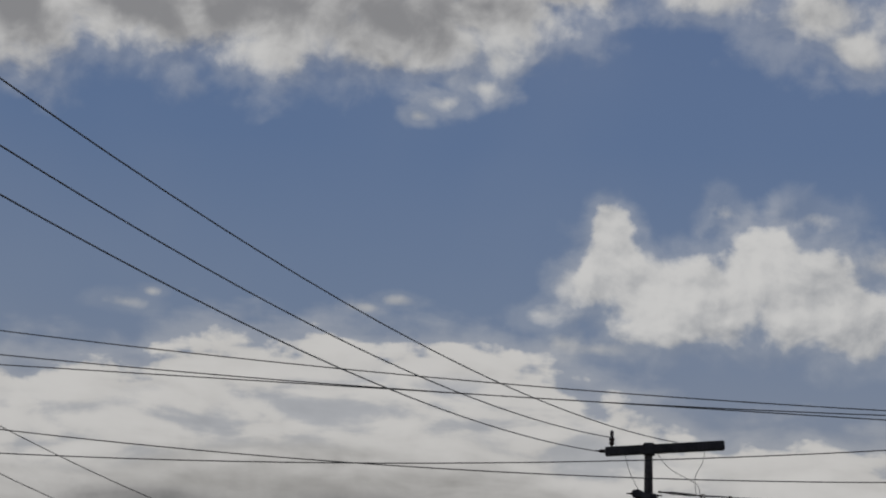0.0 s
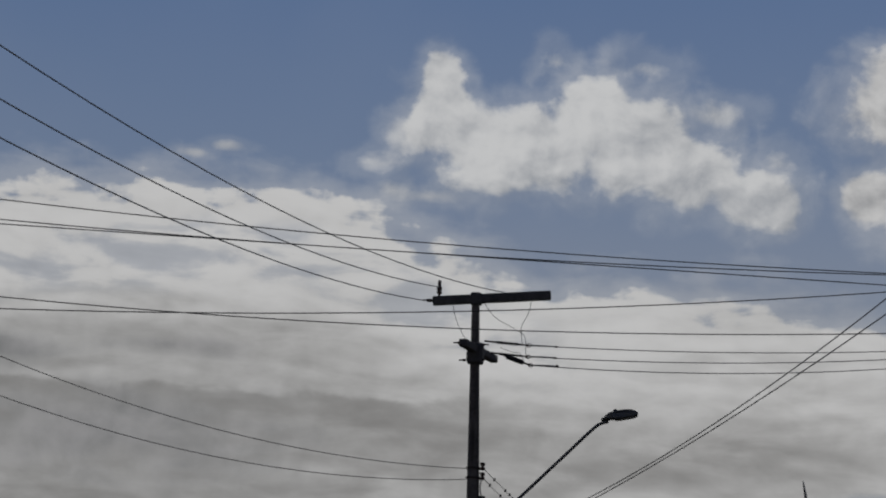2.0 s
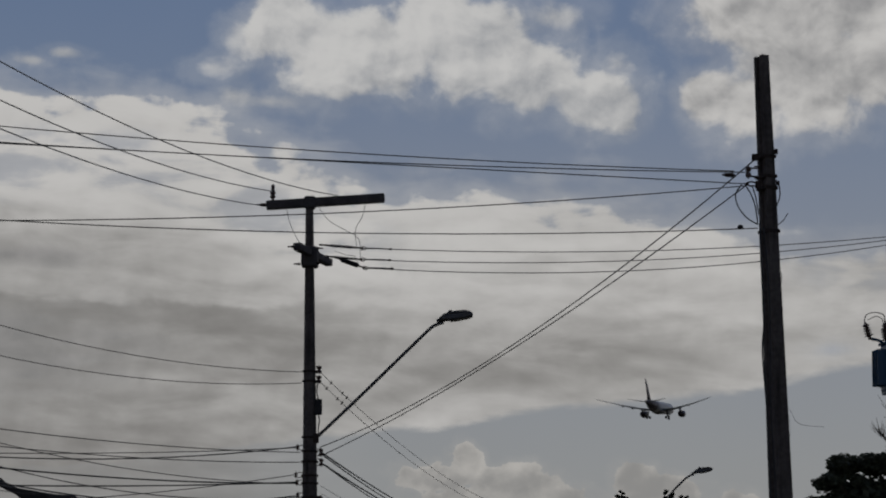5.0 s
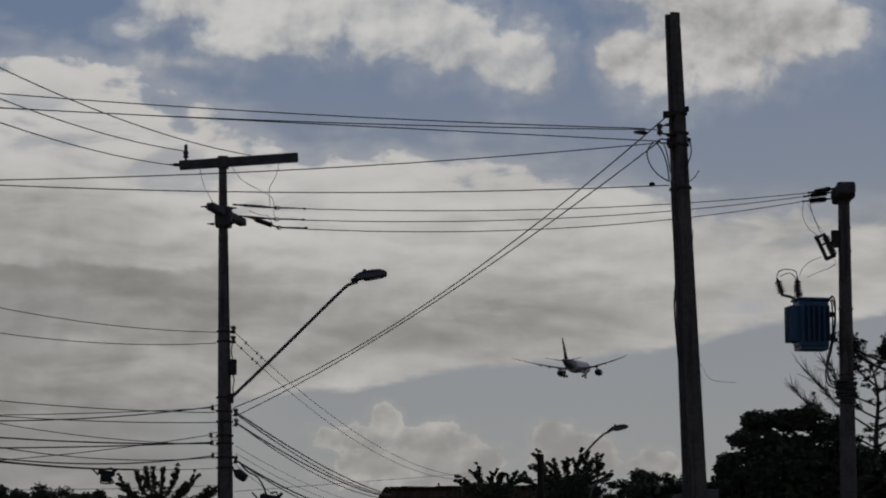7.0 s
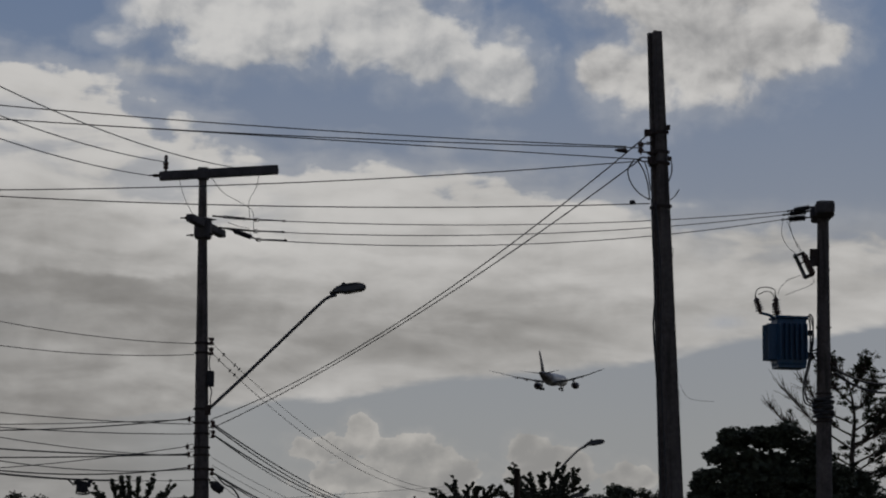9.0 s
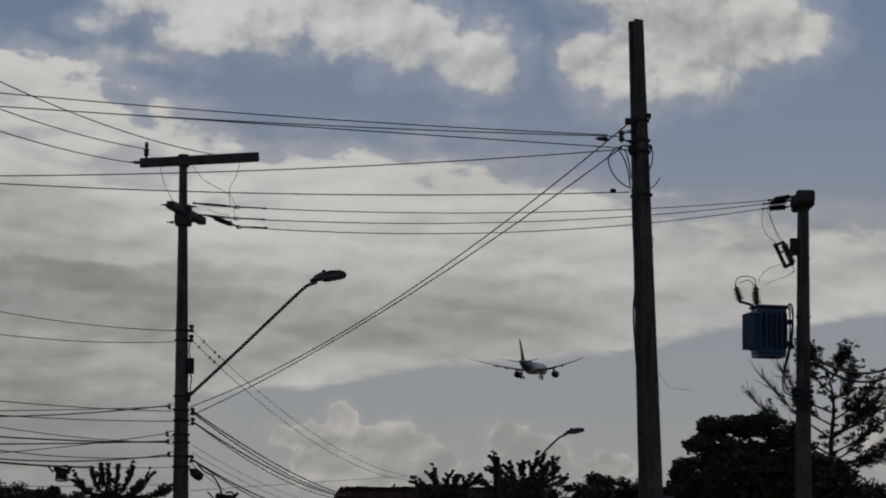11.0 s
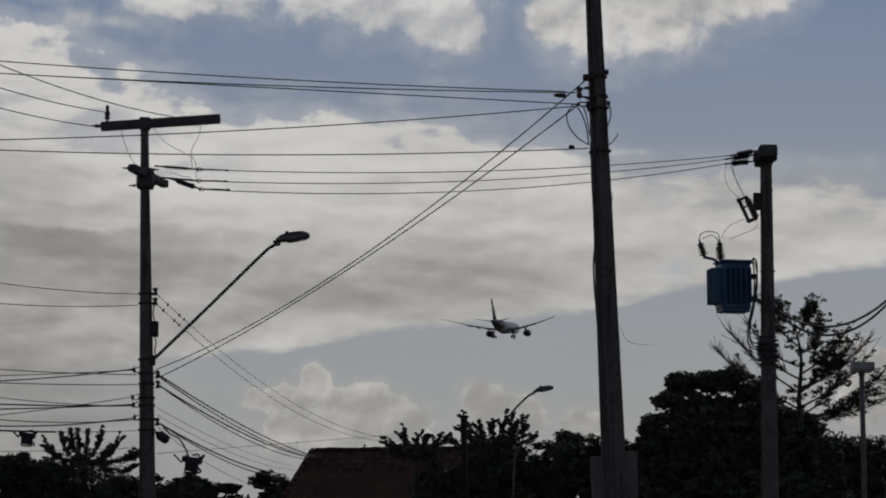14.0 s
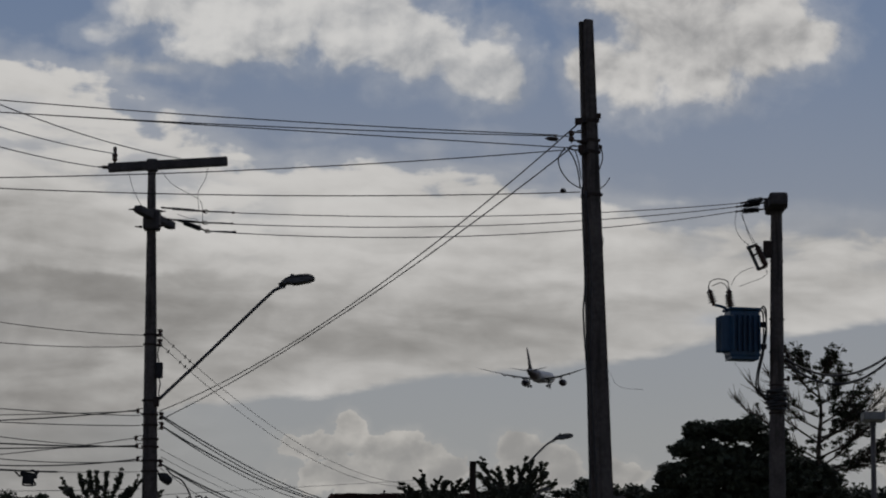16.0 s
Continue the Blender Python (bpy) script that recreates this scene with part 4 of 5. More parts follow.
def closure(x, y, z, size, label):
    """A splice closure hung under a cable: a ribbed pod with hooks and cable tails."""
    c = thing("splice_closure", x, y, z, label, "splice closure", "splice closures")
    b = bmesh.new()
    box(size, size * 0.5, size * 0.3, pose(0, 0, size * 0.22, 0, 9, 0), size * 0.1, b)
    box(size * 0.66, size * 0.55, size * 0.5, pose(-size * 0.02, 0, -size * 0.08, 0, 6, 0), size * 0.1, b)
    for k in range(3):
        box(size * 0.07, size * 0.6, size * 0.5, pose((k - 1) * size * 0.22, 0, -size * 0.06, 0, 8, 0), size * 0.03, b)
    body = part("body", b, POLYMER, c)
    part("bail", tube(spline([(-size * 0.3, 0, -size * 0.2), (-size * 0.34, 0, -size * 0.36), (0, 0, -size * 0.42), (size * 0.42, 0, -size * 0.36), (size * 0.32, 0, -size * 0.16)]), size * 0.05, 7), POLYMER, c)
    part("ear", box(size * 0.3, size * 0.1, size * 0.16, pose(size * 0.5, 0, size * 0.36, 0, -48, 0), size * 0.03), POLYMER, c)
    b = tube(spline([(-size * 0.5, 0, size * 0.1), (-size * 0.75, 0, size * 0.35), (-size * 0.9, 0, size * 0.5)]), 0.014)
    tube(spline([(size * 0.4, 0, size * 0.2), (size * 0.3, 0, size * 0.5), (0, 0, size * 0.45)]), 0.014, 6, b)
    pieces("cable_tail", b, CABLE, body)
    tube_b = tube([(-size * 0.3, 0, size * 0.3), (-size * 0.3, 0, size * 0.48), (-size * 0.22, 0, size * 0.5)], 0.01)
    part("hook", tube_b, RUST, c)
    return c


closure(-5.48, 38.95, 3.88, 0.27, "dark cable splice closure hung from a cable")
closure(-2.98, 41.2, 3.57, 0.35, "dark cable splice box hung from slack cables")
b = part("splice_dome", lathe([(0.02, -0.12), (0.07, -0.1), (0.085, 0), (0.075, 0.08), (0.03, 0.13), (0.02, 0.16)], pose(0, 0, 0, 0, -55, 0), 14), POLYMER)
b.location = (-3.46, 40.9, 4.02)
tagged(b, "round dark dome splice hung on a pole", "splice closure", "splice closures")
b = part("slack_cable", tube(spline([(0, 0, 0.1), (0.12, 0, -0.02), (0.27, 0, -0.1), (0.38, 0, -0.26), (0.44, 0.1, -0.42)]), 0.014), CABLE)
b.location = (-3.46, 40.9, 4.1)
tagged(b, "slack black cable looping to a splice box", "wire", "overhead wires")

# spare cable folded into a hanging loop
slack = thing("spare_cable_loop", -7.3, 36.2, 3.84, "folded loop of spare black cable hung from a line", "cable coil")
for q in range(4):
    o = 0.025 * q
    part("turn", tube(spline([(-0.75, 0, 0.34 + o), (-0.3, 0.02 * q, 0.12 - o), (0.1, 0, -0.12 + o), (0.27, 0, -0.06 + o), (0.42, 0, 0.14), (0.2, 0, 0.16 - o * 0.5), (-0.3, 0, 0.2 - o), (-0.75, 0, 0.38 - o)]), 0.018, 6), CABLE, slack)

# ---- trees ----


def leaf_mesh(centres, size, rng, flat=0.3, long=2.0):
    """Folded leaves, four corners and two faces each, scattered at the given places."""
    n = len(centres)
    d = rng.normal(size=(n, 3))
    d[:, 2] *= flat
    d /= np.linalg.norm(d, axis=1)[:, None] + 1e-9
    s = np.cross(d, rng.normal(size=(n, 3)))
    s /= np.linalg.norm(s, axis=1)[:, None] + 1e-9
    up = np.cross(d, s)
    ln = size * rng.uniform(0.7, 1.3, n)[:, None]
    c = np.asarray(centres)
    v = np.stack([c - d * ln / 2, c + s * ln / long / 2 + up * ln * 0.06, c + d * ln / 2, c - s * ln / long / 2 + up * ln * 0.06], 1).reshape(-1, 3)
    i = np.arange(n)[:, None] * 4
    f = np.concatenate([i + [[0, 1, 2]], i + [[0, 2, 3]]], 0)
    return v.tolist(), f.tolist()


def crown(parent, centres, size, rng, mat, name="crown", flat=0.3, long=2.0):
    me = bpy.data.meshes.new(name)
    v, f = leaf_mesh(centres, size, rng, flat, long)
    me.from_pydata(v, [], f)
    me.materials.append(mat)
    ob = new(name, me)
    ob.parent = parent
    ob["kind"] = "stuff"
    return ob


def in_ball(rng, n, c, r, shell=0.45):
    d = rng.normal(size=(n, 3))
    d /= np.linalg.norm(d, axis=1)[:, None]
    return np.asarray(c) + d * (rng.uniform(shell, 1.0, n)[:, None]) * np.asarray(r)


def broad_tree(name, base, hulls, clump, clumps, per, size, seed, label, mat=LEAF, trunk=0.28, group="trees"):
    """A tree whose crown is many clumps of leaves, filling and fringing a few rounded masses (x, y, z, rx, ry, rz)."""
    rng = np.random.default_rng(seed)
    base = Vector(base)
    t = thing(name, *base, label, "tree", group)
    h = [np.array(k) for k in hulls]
    vol = np.array([k[3] * k[4] * k[5] for k in h]) ** 0.67
    pick = rng.choice(len(h), clumps, p=vol / vol.sum())
    cent = np.array([in_ball(rng, 1, h[i][:3], h[i][3:], 0.6)[0] for i in pick]) - np.array(base)
    rad = clump * rng.uniform(0.6, 1.3, clumps)
    pts = np.concatenate([in_ball(rng, per, c, (r, r, r * 0.7), 0.2) for c, r in zip(cent, rad)])
    mid = np.mean([k[:3] for k in h], 0) - np.array(base)
    fork = Vector((mid[0] * 0.4, 0, max(0.8, mid[2] * 0.45)))
    part("trunk", tube(spline([(0, 0, -0.3), (0.05, 0, fork.z * 0.5), fork, Vector(mid)]), [trunk * (1 - 0.03 * k) for k in range(25)], 10), BARK, t)
    for k in range(0, clumps, max(1, clumps // 14)):
        c = Vector(cent[k])
        m = (fork + c) / 2 + Vector((0, 0, 0.15 * (c - fork).length))
        part("limb", tube(spline([fork, m, c], 5), [trunk * 0.5 * (1 - 0.075 * i) for i in range(11)], 6), BARK, t)
    crown(t, pts, size, rng, mat)
    core = np.concatenate([in_ball(rng, int(700 * q[3] * q[5]), q[:3] - np.array(base), q[3:] * 0.8, 0.0) for q in h])
    crown(t, core, size * 2.0, rng, mat, "inner_crown", long=1.5)
    return t


def almond_tree(name, x, y, fork, fingers, seed, label, sheath=0.095, mass=(1.3, 1.0, 0.6), size=0.105, depth=0.7):
    """A tree whose stout branches fan out like fingers from one fork, each sheathed in short whorls of leaves.
    fingers: how far the tip of each lies to the side of the fork and above it, in metres."""
    rng = np.random.default_rng(seed)
    t = thing(name, x, y, 0, label, "tree", "trees")
    part("trunk", tube(spline([(0, 0, -0.3), (0.06, 0, fork * 0.45), (0, 0, fork - 0.2)]), [0.2 * (1 - 0.03 * k) for k in range(17)], 10), BARK, t)
    pts = []
    for dx, dz in fingers:
        far = math.hypot(dx, dz)
        o = Vector((dx * 0.12, 0, fork - 0.25))
        tip = Vector((dx, rng.uniform(-depth, depth), fork + dz))
        mid = (o + tip) / 2 + Vector((0.16 * dx, 0, rng.uniform(-0.16, 0.0) * far))
        line = spline([o, mid, tip], 8)
        part("limb", tube(line, [0.05 * (1 - 0.045 * i) for i in range(len(line))], 6), BARK, t)
        for k in range(2):
            p = line[8 + 3 * k]
            e = p + (tip - o).normalized() * far * rng.uniform(0.16, 0.26) + Vector((rng.uniform(-0.25, 0.25), rng.uniform(-0.2, 0.2), rng.uniform(-0.02, 0.22)))
            twig = spline([p, (p + e) / 2, e], 3)
            part("twig", tube(twig, [0.022 - 0.002 * i for i in range(len(twig))], 5), BARK, t)
            pts += [in_ball(rng, 26, q, (sheath * 0.75, sheath * 0.75, sheath * 0.6), 0.1) for q in twig]
        for i, p in enumerate(line):
            r = sheath * rng.uniform(0.35, 1.45) * (0.8 if i > len(line) - 3 else 1.0)
            pts.append(in_ball(rng, 46, p + Vector(rng.normal(size=3) * 0.03), (r, r, r * 0.8), 0.1))
    pts.append(in_ball(rng, 3600, (0, 0, fork - mass[2] * 0.75), mass, 0.0))
    crown(t, np.concatenate(pts), size, rng, LEAF_BROAD, flat=0.45, long=2.0)
    return t


def whip_tree(name, base, height, fork, seed, label):
    """A thin open tree: long upswept limbs that leave a straight stem from a low fork on, fringed with bare twigs, and leafy tufts."""
    rng = np.random.default_rng(seed)
    t = thing(name, *base, label, "tree", "trees")
    part("trunk", tube(spline([(0, 0, -0.3), (0.05, 0, fork * 0.6), (0.0, 0, fork), (0.1, 0, (fork + height) / 2), (-0.1, 0, height - 0.3)]), [0.14 * (1 - 0.027 * k) for k in range(33)], 9), BARK, t)
    pts = []
    # reach to the side, height of the tip, how far back, share of leaf
    limbs = [(-2.5, 8.75, 0.2, 0.0), (-2.1, 9.2, -0.3, 0.0), (-1.8, 8.3, 0.6, 0.1), (-1.5, 9.6, 0.2, 0.1), (-1.0, 9.95, -0.5, 0.35), (-0.5, 10.1, 0.4, 0.6), (0.35, 9.9, -0.3, 0.7), (0.8, 9.5, 0.5, 0.7),
             (1.25, 9.1, -0.4, 0.6), (1.7, 8.9, 0.3, 0.3), (2.15, 9.0, -0.2, 0.0), (2.3, 8.6, 0.5, 0.1), (2.5, 7.9, -0.5, 0.5), (2.2, 7.35, 0.3, 0.3), (1.6, 7.0, -0.4, 0.4), (-1.3, 7.6, 0.4, 0.2), (2.7, 7.2, 0.1, 0.1),
             (-0.9, 8.7, 0.9, 0.2), (0.9, 8.3, -0.9, 0.5), (1.5, 8.0, 0.9, 0.7)]
    for dx, z, dy, leaf in limbs:
        far = math.hypot(dx, z - fork)
        start = max(fork - 0.5, z - 0.35 - (0.5 + 0.22 * rng.uniform()) * abs(dx))
        o, tip = Vector((0.02, 0, start)), Vector((dx, dy, z))
        mid = (o + tip) / 2 + Vector((0.05 * dx, 0, -0.05 * far + rng.uniform(-0.1, 0.1)))
        line = spline([o, mid, tip], 10)
        n = len(line)
        b = tube(line, [0.038 * (1 - 0.85 * i / n) for i in range(n)], 5)
        away = (tip - mid).normalized()
        for i in range(6, n):
            for _ in range(5):
                p = line[i]
                e = p + away * rng.uniform(0.15, 0.5) + Vector(rng.normal(size=3) * 0.14) + Vector((0, 0, rng.uniform(0.0, 0.16)))
                tube([p, (p + e) / 2 - Vector((0, 0, 0.02)), e], [0.012, 0.009, 0.005], 4, b)
                if rng.uniform() < leaf:
                    pts.append(in_ball(rng, 16, e, (0.13, 0.13, 0.08), 0.1))
        part("branch", b, BARK, t)
    for x, z, w, h, n in ((0.1, 9.3, 0.45, 0.45, 26), (1.05, 8.35, 0.42, 0.25, 40), (-0.2, 7.0, 0.8, 0.4, 34), (0.3, 8.2, 0.5, 0.5, 16), (2.3, 7.7, 0.3, 0.25, 12)):
        for _ in range(n):
            pts.append(in_ball(rng, 34, (rng.normal(x, w), rng.uniform(-0.4, 0.4), rng.normal(z, h)), (0.16, 0.16, 0.09), 0.1))
    crown(t, np.concatenate(pts), 0.10, rng, LEAF_FINE)
    return t


broad_tree("mango_tree", (10.8, 70, 0), [(10.9, 70, 5.5, 2.0, 1.5, 1.4), (9.9, 69.8, 7.3, 0.8, 0.7, 0.3), (9.15, 69.6, 7.25, 0.45, 0.6, 0.33), (10.6, 69.8, 7.45, 0.55, 0.7, 0.32), (11.3, 69.8, 7.0, 0.5, 0.7, 0.4),
           (8.8, 69.5, 6.75, 0.45, 0.6, 0.25), (8.55, 69.5, 6.2, 0.5, 0.6, 0.25), (8.15, 69.5, 5.95, 0.35, 0.6, 0.22), (8.1, 69.5, 5.45, 0.3, 0.6, 0.25), (8.8, 69.6, 4.9, 1.0, 0.9, 0.6), (8.75, 69.6, 5.55, 0.65, 0.7, 0.4), (9.3, 69.6, 5.9, 0.6, 0.7, 0.5), (12.3, 70.2, 5.8, 1.1, 1.2, 0.8),
           (13.0, 70.2, 5.1, 1.0, 1.2, 0.8), (11, 69.5, 3.8, 3.2, 1.5, 1.3), (9.8, 69.6, 6.4, 0.9, 0.9, 0.6)],
           0.25, 760, 120, 0.16, 11, "dense dark green broad-crowned tree", trunk=0.34)
whip_tree("slender_tree", (13.55, 75, 0), 10.0, 7.0, 21, "slender open tree with long bare twigs and leafy tufts")
almond_tree("almond_tree", 4.12, 79.5, 6.27, [(-1.02, 0.92), (-1.2, 0.42), (-0.9, 0.2), (-0.5, 0.62), (-0.06, 0.58), (0.44, 0.95), (0.68, 0.84), (1.12, 0.72), (0.8, 0.55), (1.12, 0.4), (1.4, 0.08), (-1.45, 0.12)],
            5, "broad-leaved tree with branches fanned like fingers", mass=(1.5, 1.0, 0.6))
almond_tree("almond_tree", 1.47, 79.5, 6.04, [(-1.05, 0.30), (-0.75, 0.06), (-0.36, 0.72), (-0.42, 0.42), (0.12, 0.40), (0.45, 0.32), (0.92, 0.40), (1.15, 0.3)],
            9, "small broad-leaved tree with a ragged open top", sheath=0.07, mass=(1.2, 0.8, 0.3))
almond_tree("almond_tree", -9.45, 79.5, 5.68, [(-1.4, 0.66), (-0.72, 0.76), (-0.45, 0.92), (-0.2, 0.88), (0.15, 0.9), (0.55, 0.95), (1.2, 0.76), (0.9, 0.4), (1.7, 0.2), (1.88, 0.02), (1.72, -0.25), (-1.1, 0.2)],
            14, "dark broad-leaved tree with finger-like branches", mass=(1.7, 1.0, 0.8))
broad_tree("shade_tree", (-12.2, 79, 0), [(-12.2, 79, 5.05, 1.5, 1.3, 0.85), (-13.4, 79, 5.1, 0.8, 1.2, 0.8), (-15.2, 79, 5.0, 2.0, 1.4, 1.0), (-10.9, 79.3, 4.8, 1.5, 1.2, 0.85), (-8.3, 79.5, 4.2, 1.4, 1.2, 0.9), (-11, 79, 3.0, 5.0, 1.3, 1.4)], 0.34, 420, 200, 0.14, 31, "rounded dark green tree")
broad_tree("hedge_tree", (6.9, 79.5, 0), [(6.9, 79.5, 5.1, 2.0, 1.5, 1.35), (8.6, 79.8, 5.0, 1.9, 1.5, 1.4), (4.4, 79.6, 4.5, 2.0, 1.3, 1.4), (2.2, 79.6, 4.3, 1.0, 1.0, 1.3)], 0.32, 360, 240, 0.13, 41, "flat-topped dark green tree beside the house")
broad_tree("hedge_tree", (14.4, 80, 0), [(13.4, 80, 4.5, 2.0, 1.4, 1.6), (15.6, 80, 4.6, 1.6, 1.5, 1.2), (15.3, 80, 5.7, 1.1, 1.3, 0.75), (13.7, 79.5, 6.2, 1.1, 1.0, 0.6), (16.8, 80, 5.55, 1.2, 1.5, 0.7), (18.4, 80, 4.6, 1.6, 1.5, 0.9), (16.6, 79.5, 3.2, 2.6, 1.3, 1.5), (11.6, 80, 4.2, 2.0, 1.5, 1.9), (14.5, 79.4, 2.8, 4.0, 1.4, 1.3)], 0.34, 520, 220, 0.14, 43, "dark green tree behind the slender tree")
broad_tree("far_tree", (-6.6, 150, 0), [(-6.7, 150, 7.75, 0.95, 0.8, 0.7), (-6.6, 150, 6.6, 0.5, 0.7, 0.5), (-8.9, 150, 7.3, 0.9, 0.8, 0.4), (-8.6, 150, 5.9, 2.2, 1.2, 1.2)], 0.22, 110, 40, 0.2, 51, "small far tree with a thin top", mat=LEAF_FINE)
broad_tree("far_tree", (-10.8, 150, 0), [(-11.0, 150, 6.7, 1.7, 1.2, 1.6), (-13.4, 150, 6.2, 1.8, 1.2, 1.7)], 0.45, 130, 110, 0.28, 53, "low far tree on the skyline")
broad_tree("far_tree", (-4.6, 150, 0), [(-5.2, 150, 6.2, 2.2, 1.2, 1.7), (-2.6, 150, 5.8, 2.0, 1.2, 1.6)], 0.45, 130, 110, 0.28, 57, "low far tree on the skyline")
broad_tree("far_tree", (-20, 150, 0), [(-19, 150, 5.6, 4.0, 1.6, 1.8), (-25, 150, 5.4, 4.0, 1.6, 1.8)], 0.5, 150, 80, 0.26, 59, "low far tree row on the skyline")
broad_tree("far_tree", (26, 150, 0), [(22, 150, 6.5, 5.0, 1.6, 2.0), (30, 150, 6.2, 5.0, 1.6, 2.0)], 0.5, 180, 80, 0.26, 61, "low far tree row on the skyline")

# ---- the tiled house ----
HX, HY, HR = -2.05, 86.0, -12.0
house = thing("house", HX, HY, 0, "low house with an old clay-tiled roof", "house", rz=HR)
RL, RD, RZ, EZ = 7.4, 5.2, 6.2, 3.3
part("wall", box(RL - 0.2, 2 * RD - 1.6, EZ - 0.05, pose(RL / 2 - 0.3, 0, (EZ - 0.05) / 2)), PLASTER, house, "stained cream plaster wall")
b = bmesh.new()
eave = [(-0.4, -RD, EZ), (RL + 1.5, -RD, EZ), (RL + 1.5, RD, EZ), (-0.4, RD, EZ)]
top_l, top_r = (0, 0, RZ), (RL, 0, RZ)
v = [b.verts.new(p) for p in eave + [top_l, top_r] + [(x, y, z - 0.14) for x, y, z in eave]]
for f in ((0, 1, 5, 4), (1, 2, 5), (2, 3, 4, 5), (3, 0, 4), (0, 6, 7, 1), (1, 7, 8, 2), (2, 8, 9, 3), (3, 9, 6, 0), (9, 8, 7, 6)):
    b.faces.new([v[i] for i in f])
roof = part("roof", b, TILE, house, "mottled old clay tile roof")


def tile_shape():
    t = bmesh.new()
    r0, r1, ln = 0.085, 0.076, 0.46
    lo = [t.verts.new((r0 * math.cos(a), 0, 0.45 * r0 * math.sin(a))) for a in [math.pi * k / 5 for k in range(6)]]
    hi = [t.verts.new((r1 * math.cos(a), ln, 0.45 * r1 * math.sin(a))) for a in [math.pi * k / 5 for k in range(6)]]
    for k in range(5):
        t.faces.new((lo[k], lo[k + 1], hi[k + 1], hi[k])).smooth = True
    me = bpy.data.meshes.new("roof_tile")
    t.to_mesh(me)
    t.free()
    me.materials.append(TILE_EACH)
    return me


TILE_EACH = TILE.copy()
nt = TILE_EACH.node_tree
info = nt.nodes.new("ShaderNodeObjectInfo")
hs = nt.nodes.new("ShaderNodeHueSaturation")
mr = nt.nodes.new("ShaderNodeMapRange")
mr.inputs[3].default_value, mr.inputs[4].default_value = 0.5, 1.5
nt.links.new(info.outputs["Random"], mr.inputs[0])
nt.links.new(mr.outputs[0], hs.inputs["Value"])
nt.links.new(nt.nodes["Principled BSDF"].inputs["Base Color"].links[0].from_socket, hs.inputs["Color"])
nt.links.new(hs.outputs[0], nt.nodes["Principled BSDF"].inputs["Base Color"])
# ridge capping
b = bmesh.new()
for k in range(int(RL / 0.42)):
    x = 0.1 + k * 0.42
    lathe([(0.12, 0), (0.11, 0.44)], pose(x, 0, RZ - 0.02 + 0.012 * math.sin(k * 1.7), 0, 90, 0), 10, b)
n = 14
for k in range(n):
    s = k / n
    p = Vector((-0.4 * s, -RD * s, RZ - (RZ - EZ) * s))
    q = Vector((-0.4 * (s + 1 / n), -RD * (s + 1 / n), RZ - (RZ - EZ) * (s + 1 / n)))
    lathe([(0.11, 0), (0.12, (q - p).length * 1.05)], towards(p, q), 10, b)
pieces("ridge_tile", b, TILE, roof)
part("antenna_stub", lathe([(0.03, 0), (0.03, 0.06), (0.05, 0.07), (0.03, 0.12)], pose(1.9, 0, RZ + 0.08), 8), RUST, house)
for k in range(2):
    w = part("window", box(1.2, 0.08, 1.1, pose(2.2 + 3.6 * k, -RD + 0.78, 1.6), 0.01), TIMBER, house, "dark timber window frame")
    for s in (-1, 1):
        part("pane", box(0.5, 0.03, 0.95, pose(2.2 + 3.6 * k + s * 0.28, -RD + 0.735, 1.6)), GLASS_DARK, w)

# ---- lamps and posts beyond ----
lamp2 = thing("street_lamp", 4.35, 81, 0, "distant street lamp with a curved pale arm", "street lamp")
part("post", tube([(0, 0, -0.3), (0, 0, 3.5), (0.02, 0, 6.3)], [0.1, 0.08, 0.06], 12), STEEL, lamp2)
part("arm", tube(spline([(0.02, 0, 6.25), (0.12, 0, 6.75), (0.55, 0, 7.3), (0.9, 0, 7.66), (1.1, 0, 7.82), (1.26, 0, 7.88)]), 0.035, 8), STEEL, lamp2)
lamp_head(lamp2, (1.22, 0, 7.96), 0.68, 9)
lamp3 = thing("street_lamp", 4.55, 76, 0, "small pale street lamp under the trees", "street lamp")
part("post", tube(spline([(0, 0, -0.3), (0, 0, 2.5), (0.02, 0, 4.6), (0.08, 0, 5.4), (0.2, 0, 5.75), (0.36, 0, 5.9)]), 0.035, 8), CONCRETE_PALE, lamp3, "pale curved post")
lamp_head(lamp3, (0.32, 0, 5.92), 0.36, 6)
flood = thing("floodlight", 10.42, 50, 0, "pale box floodlight on a thin pole", "floodlight")
part("pole", tube([(0, 0, -0.3), (-0.01, 0, 3.0), (0.0, 0, 5.95)], [0.07, 0.06, 0.055], 12), CONCRETE_PALE, flood, "pale grey tubular pole")
part("housing", box(0.47, 0.34, 0.17, pose(0.0, -0.05, 6.02, -6, 0, 2), 0.015), BACKBOARD, flood, "pale grey box housing")
part("glass", box(0.4, 0.26, 0.02, pose(0.0, -0.05, 5.93, -6, 0, 2), 0.004), LENS, flood)
part("bracket", box(0.12, 0.12, 0.12, pose(0, 0, 5.9), 0.015), STEEL, flood)
post = thing("concrete_post", 10.82, 49, 0, "short weathered concrete post", "post")
part("shaft", box(0.3, 0.3, 3.55, pose(0, 0, 1.75), 0.02), CONCRETE, post)
part("cap", box(0.38, 0.38, 0.08, pose(0, 0, 3.56), 0.02), CONCRETE, post)
tim = thing("timber_post", 2.02, 50, 0, "dark timber post rising before the trees", "post")
part("shaft", tube([(0, 0, -0.3), (0.01, 0, 2.5), (0, 0, 5.0)], [0.08, 0.075, 0.07], 10), TIMBER, tim)
part("head", box(0.13, 0.1, 0.1, pose(0, 0, 4.9), 0.02), TIMBER, tim)
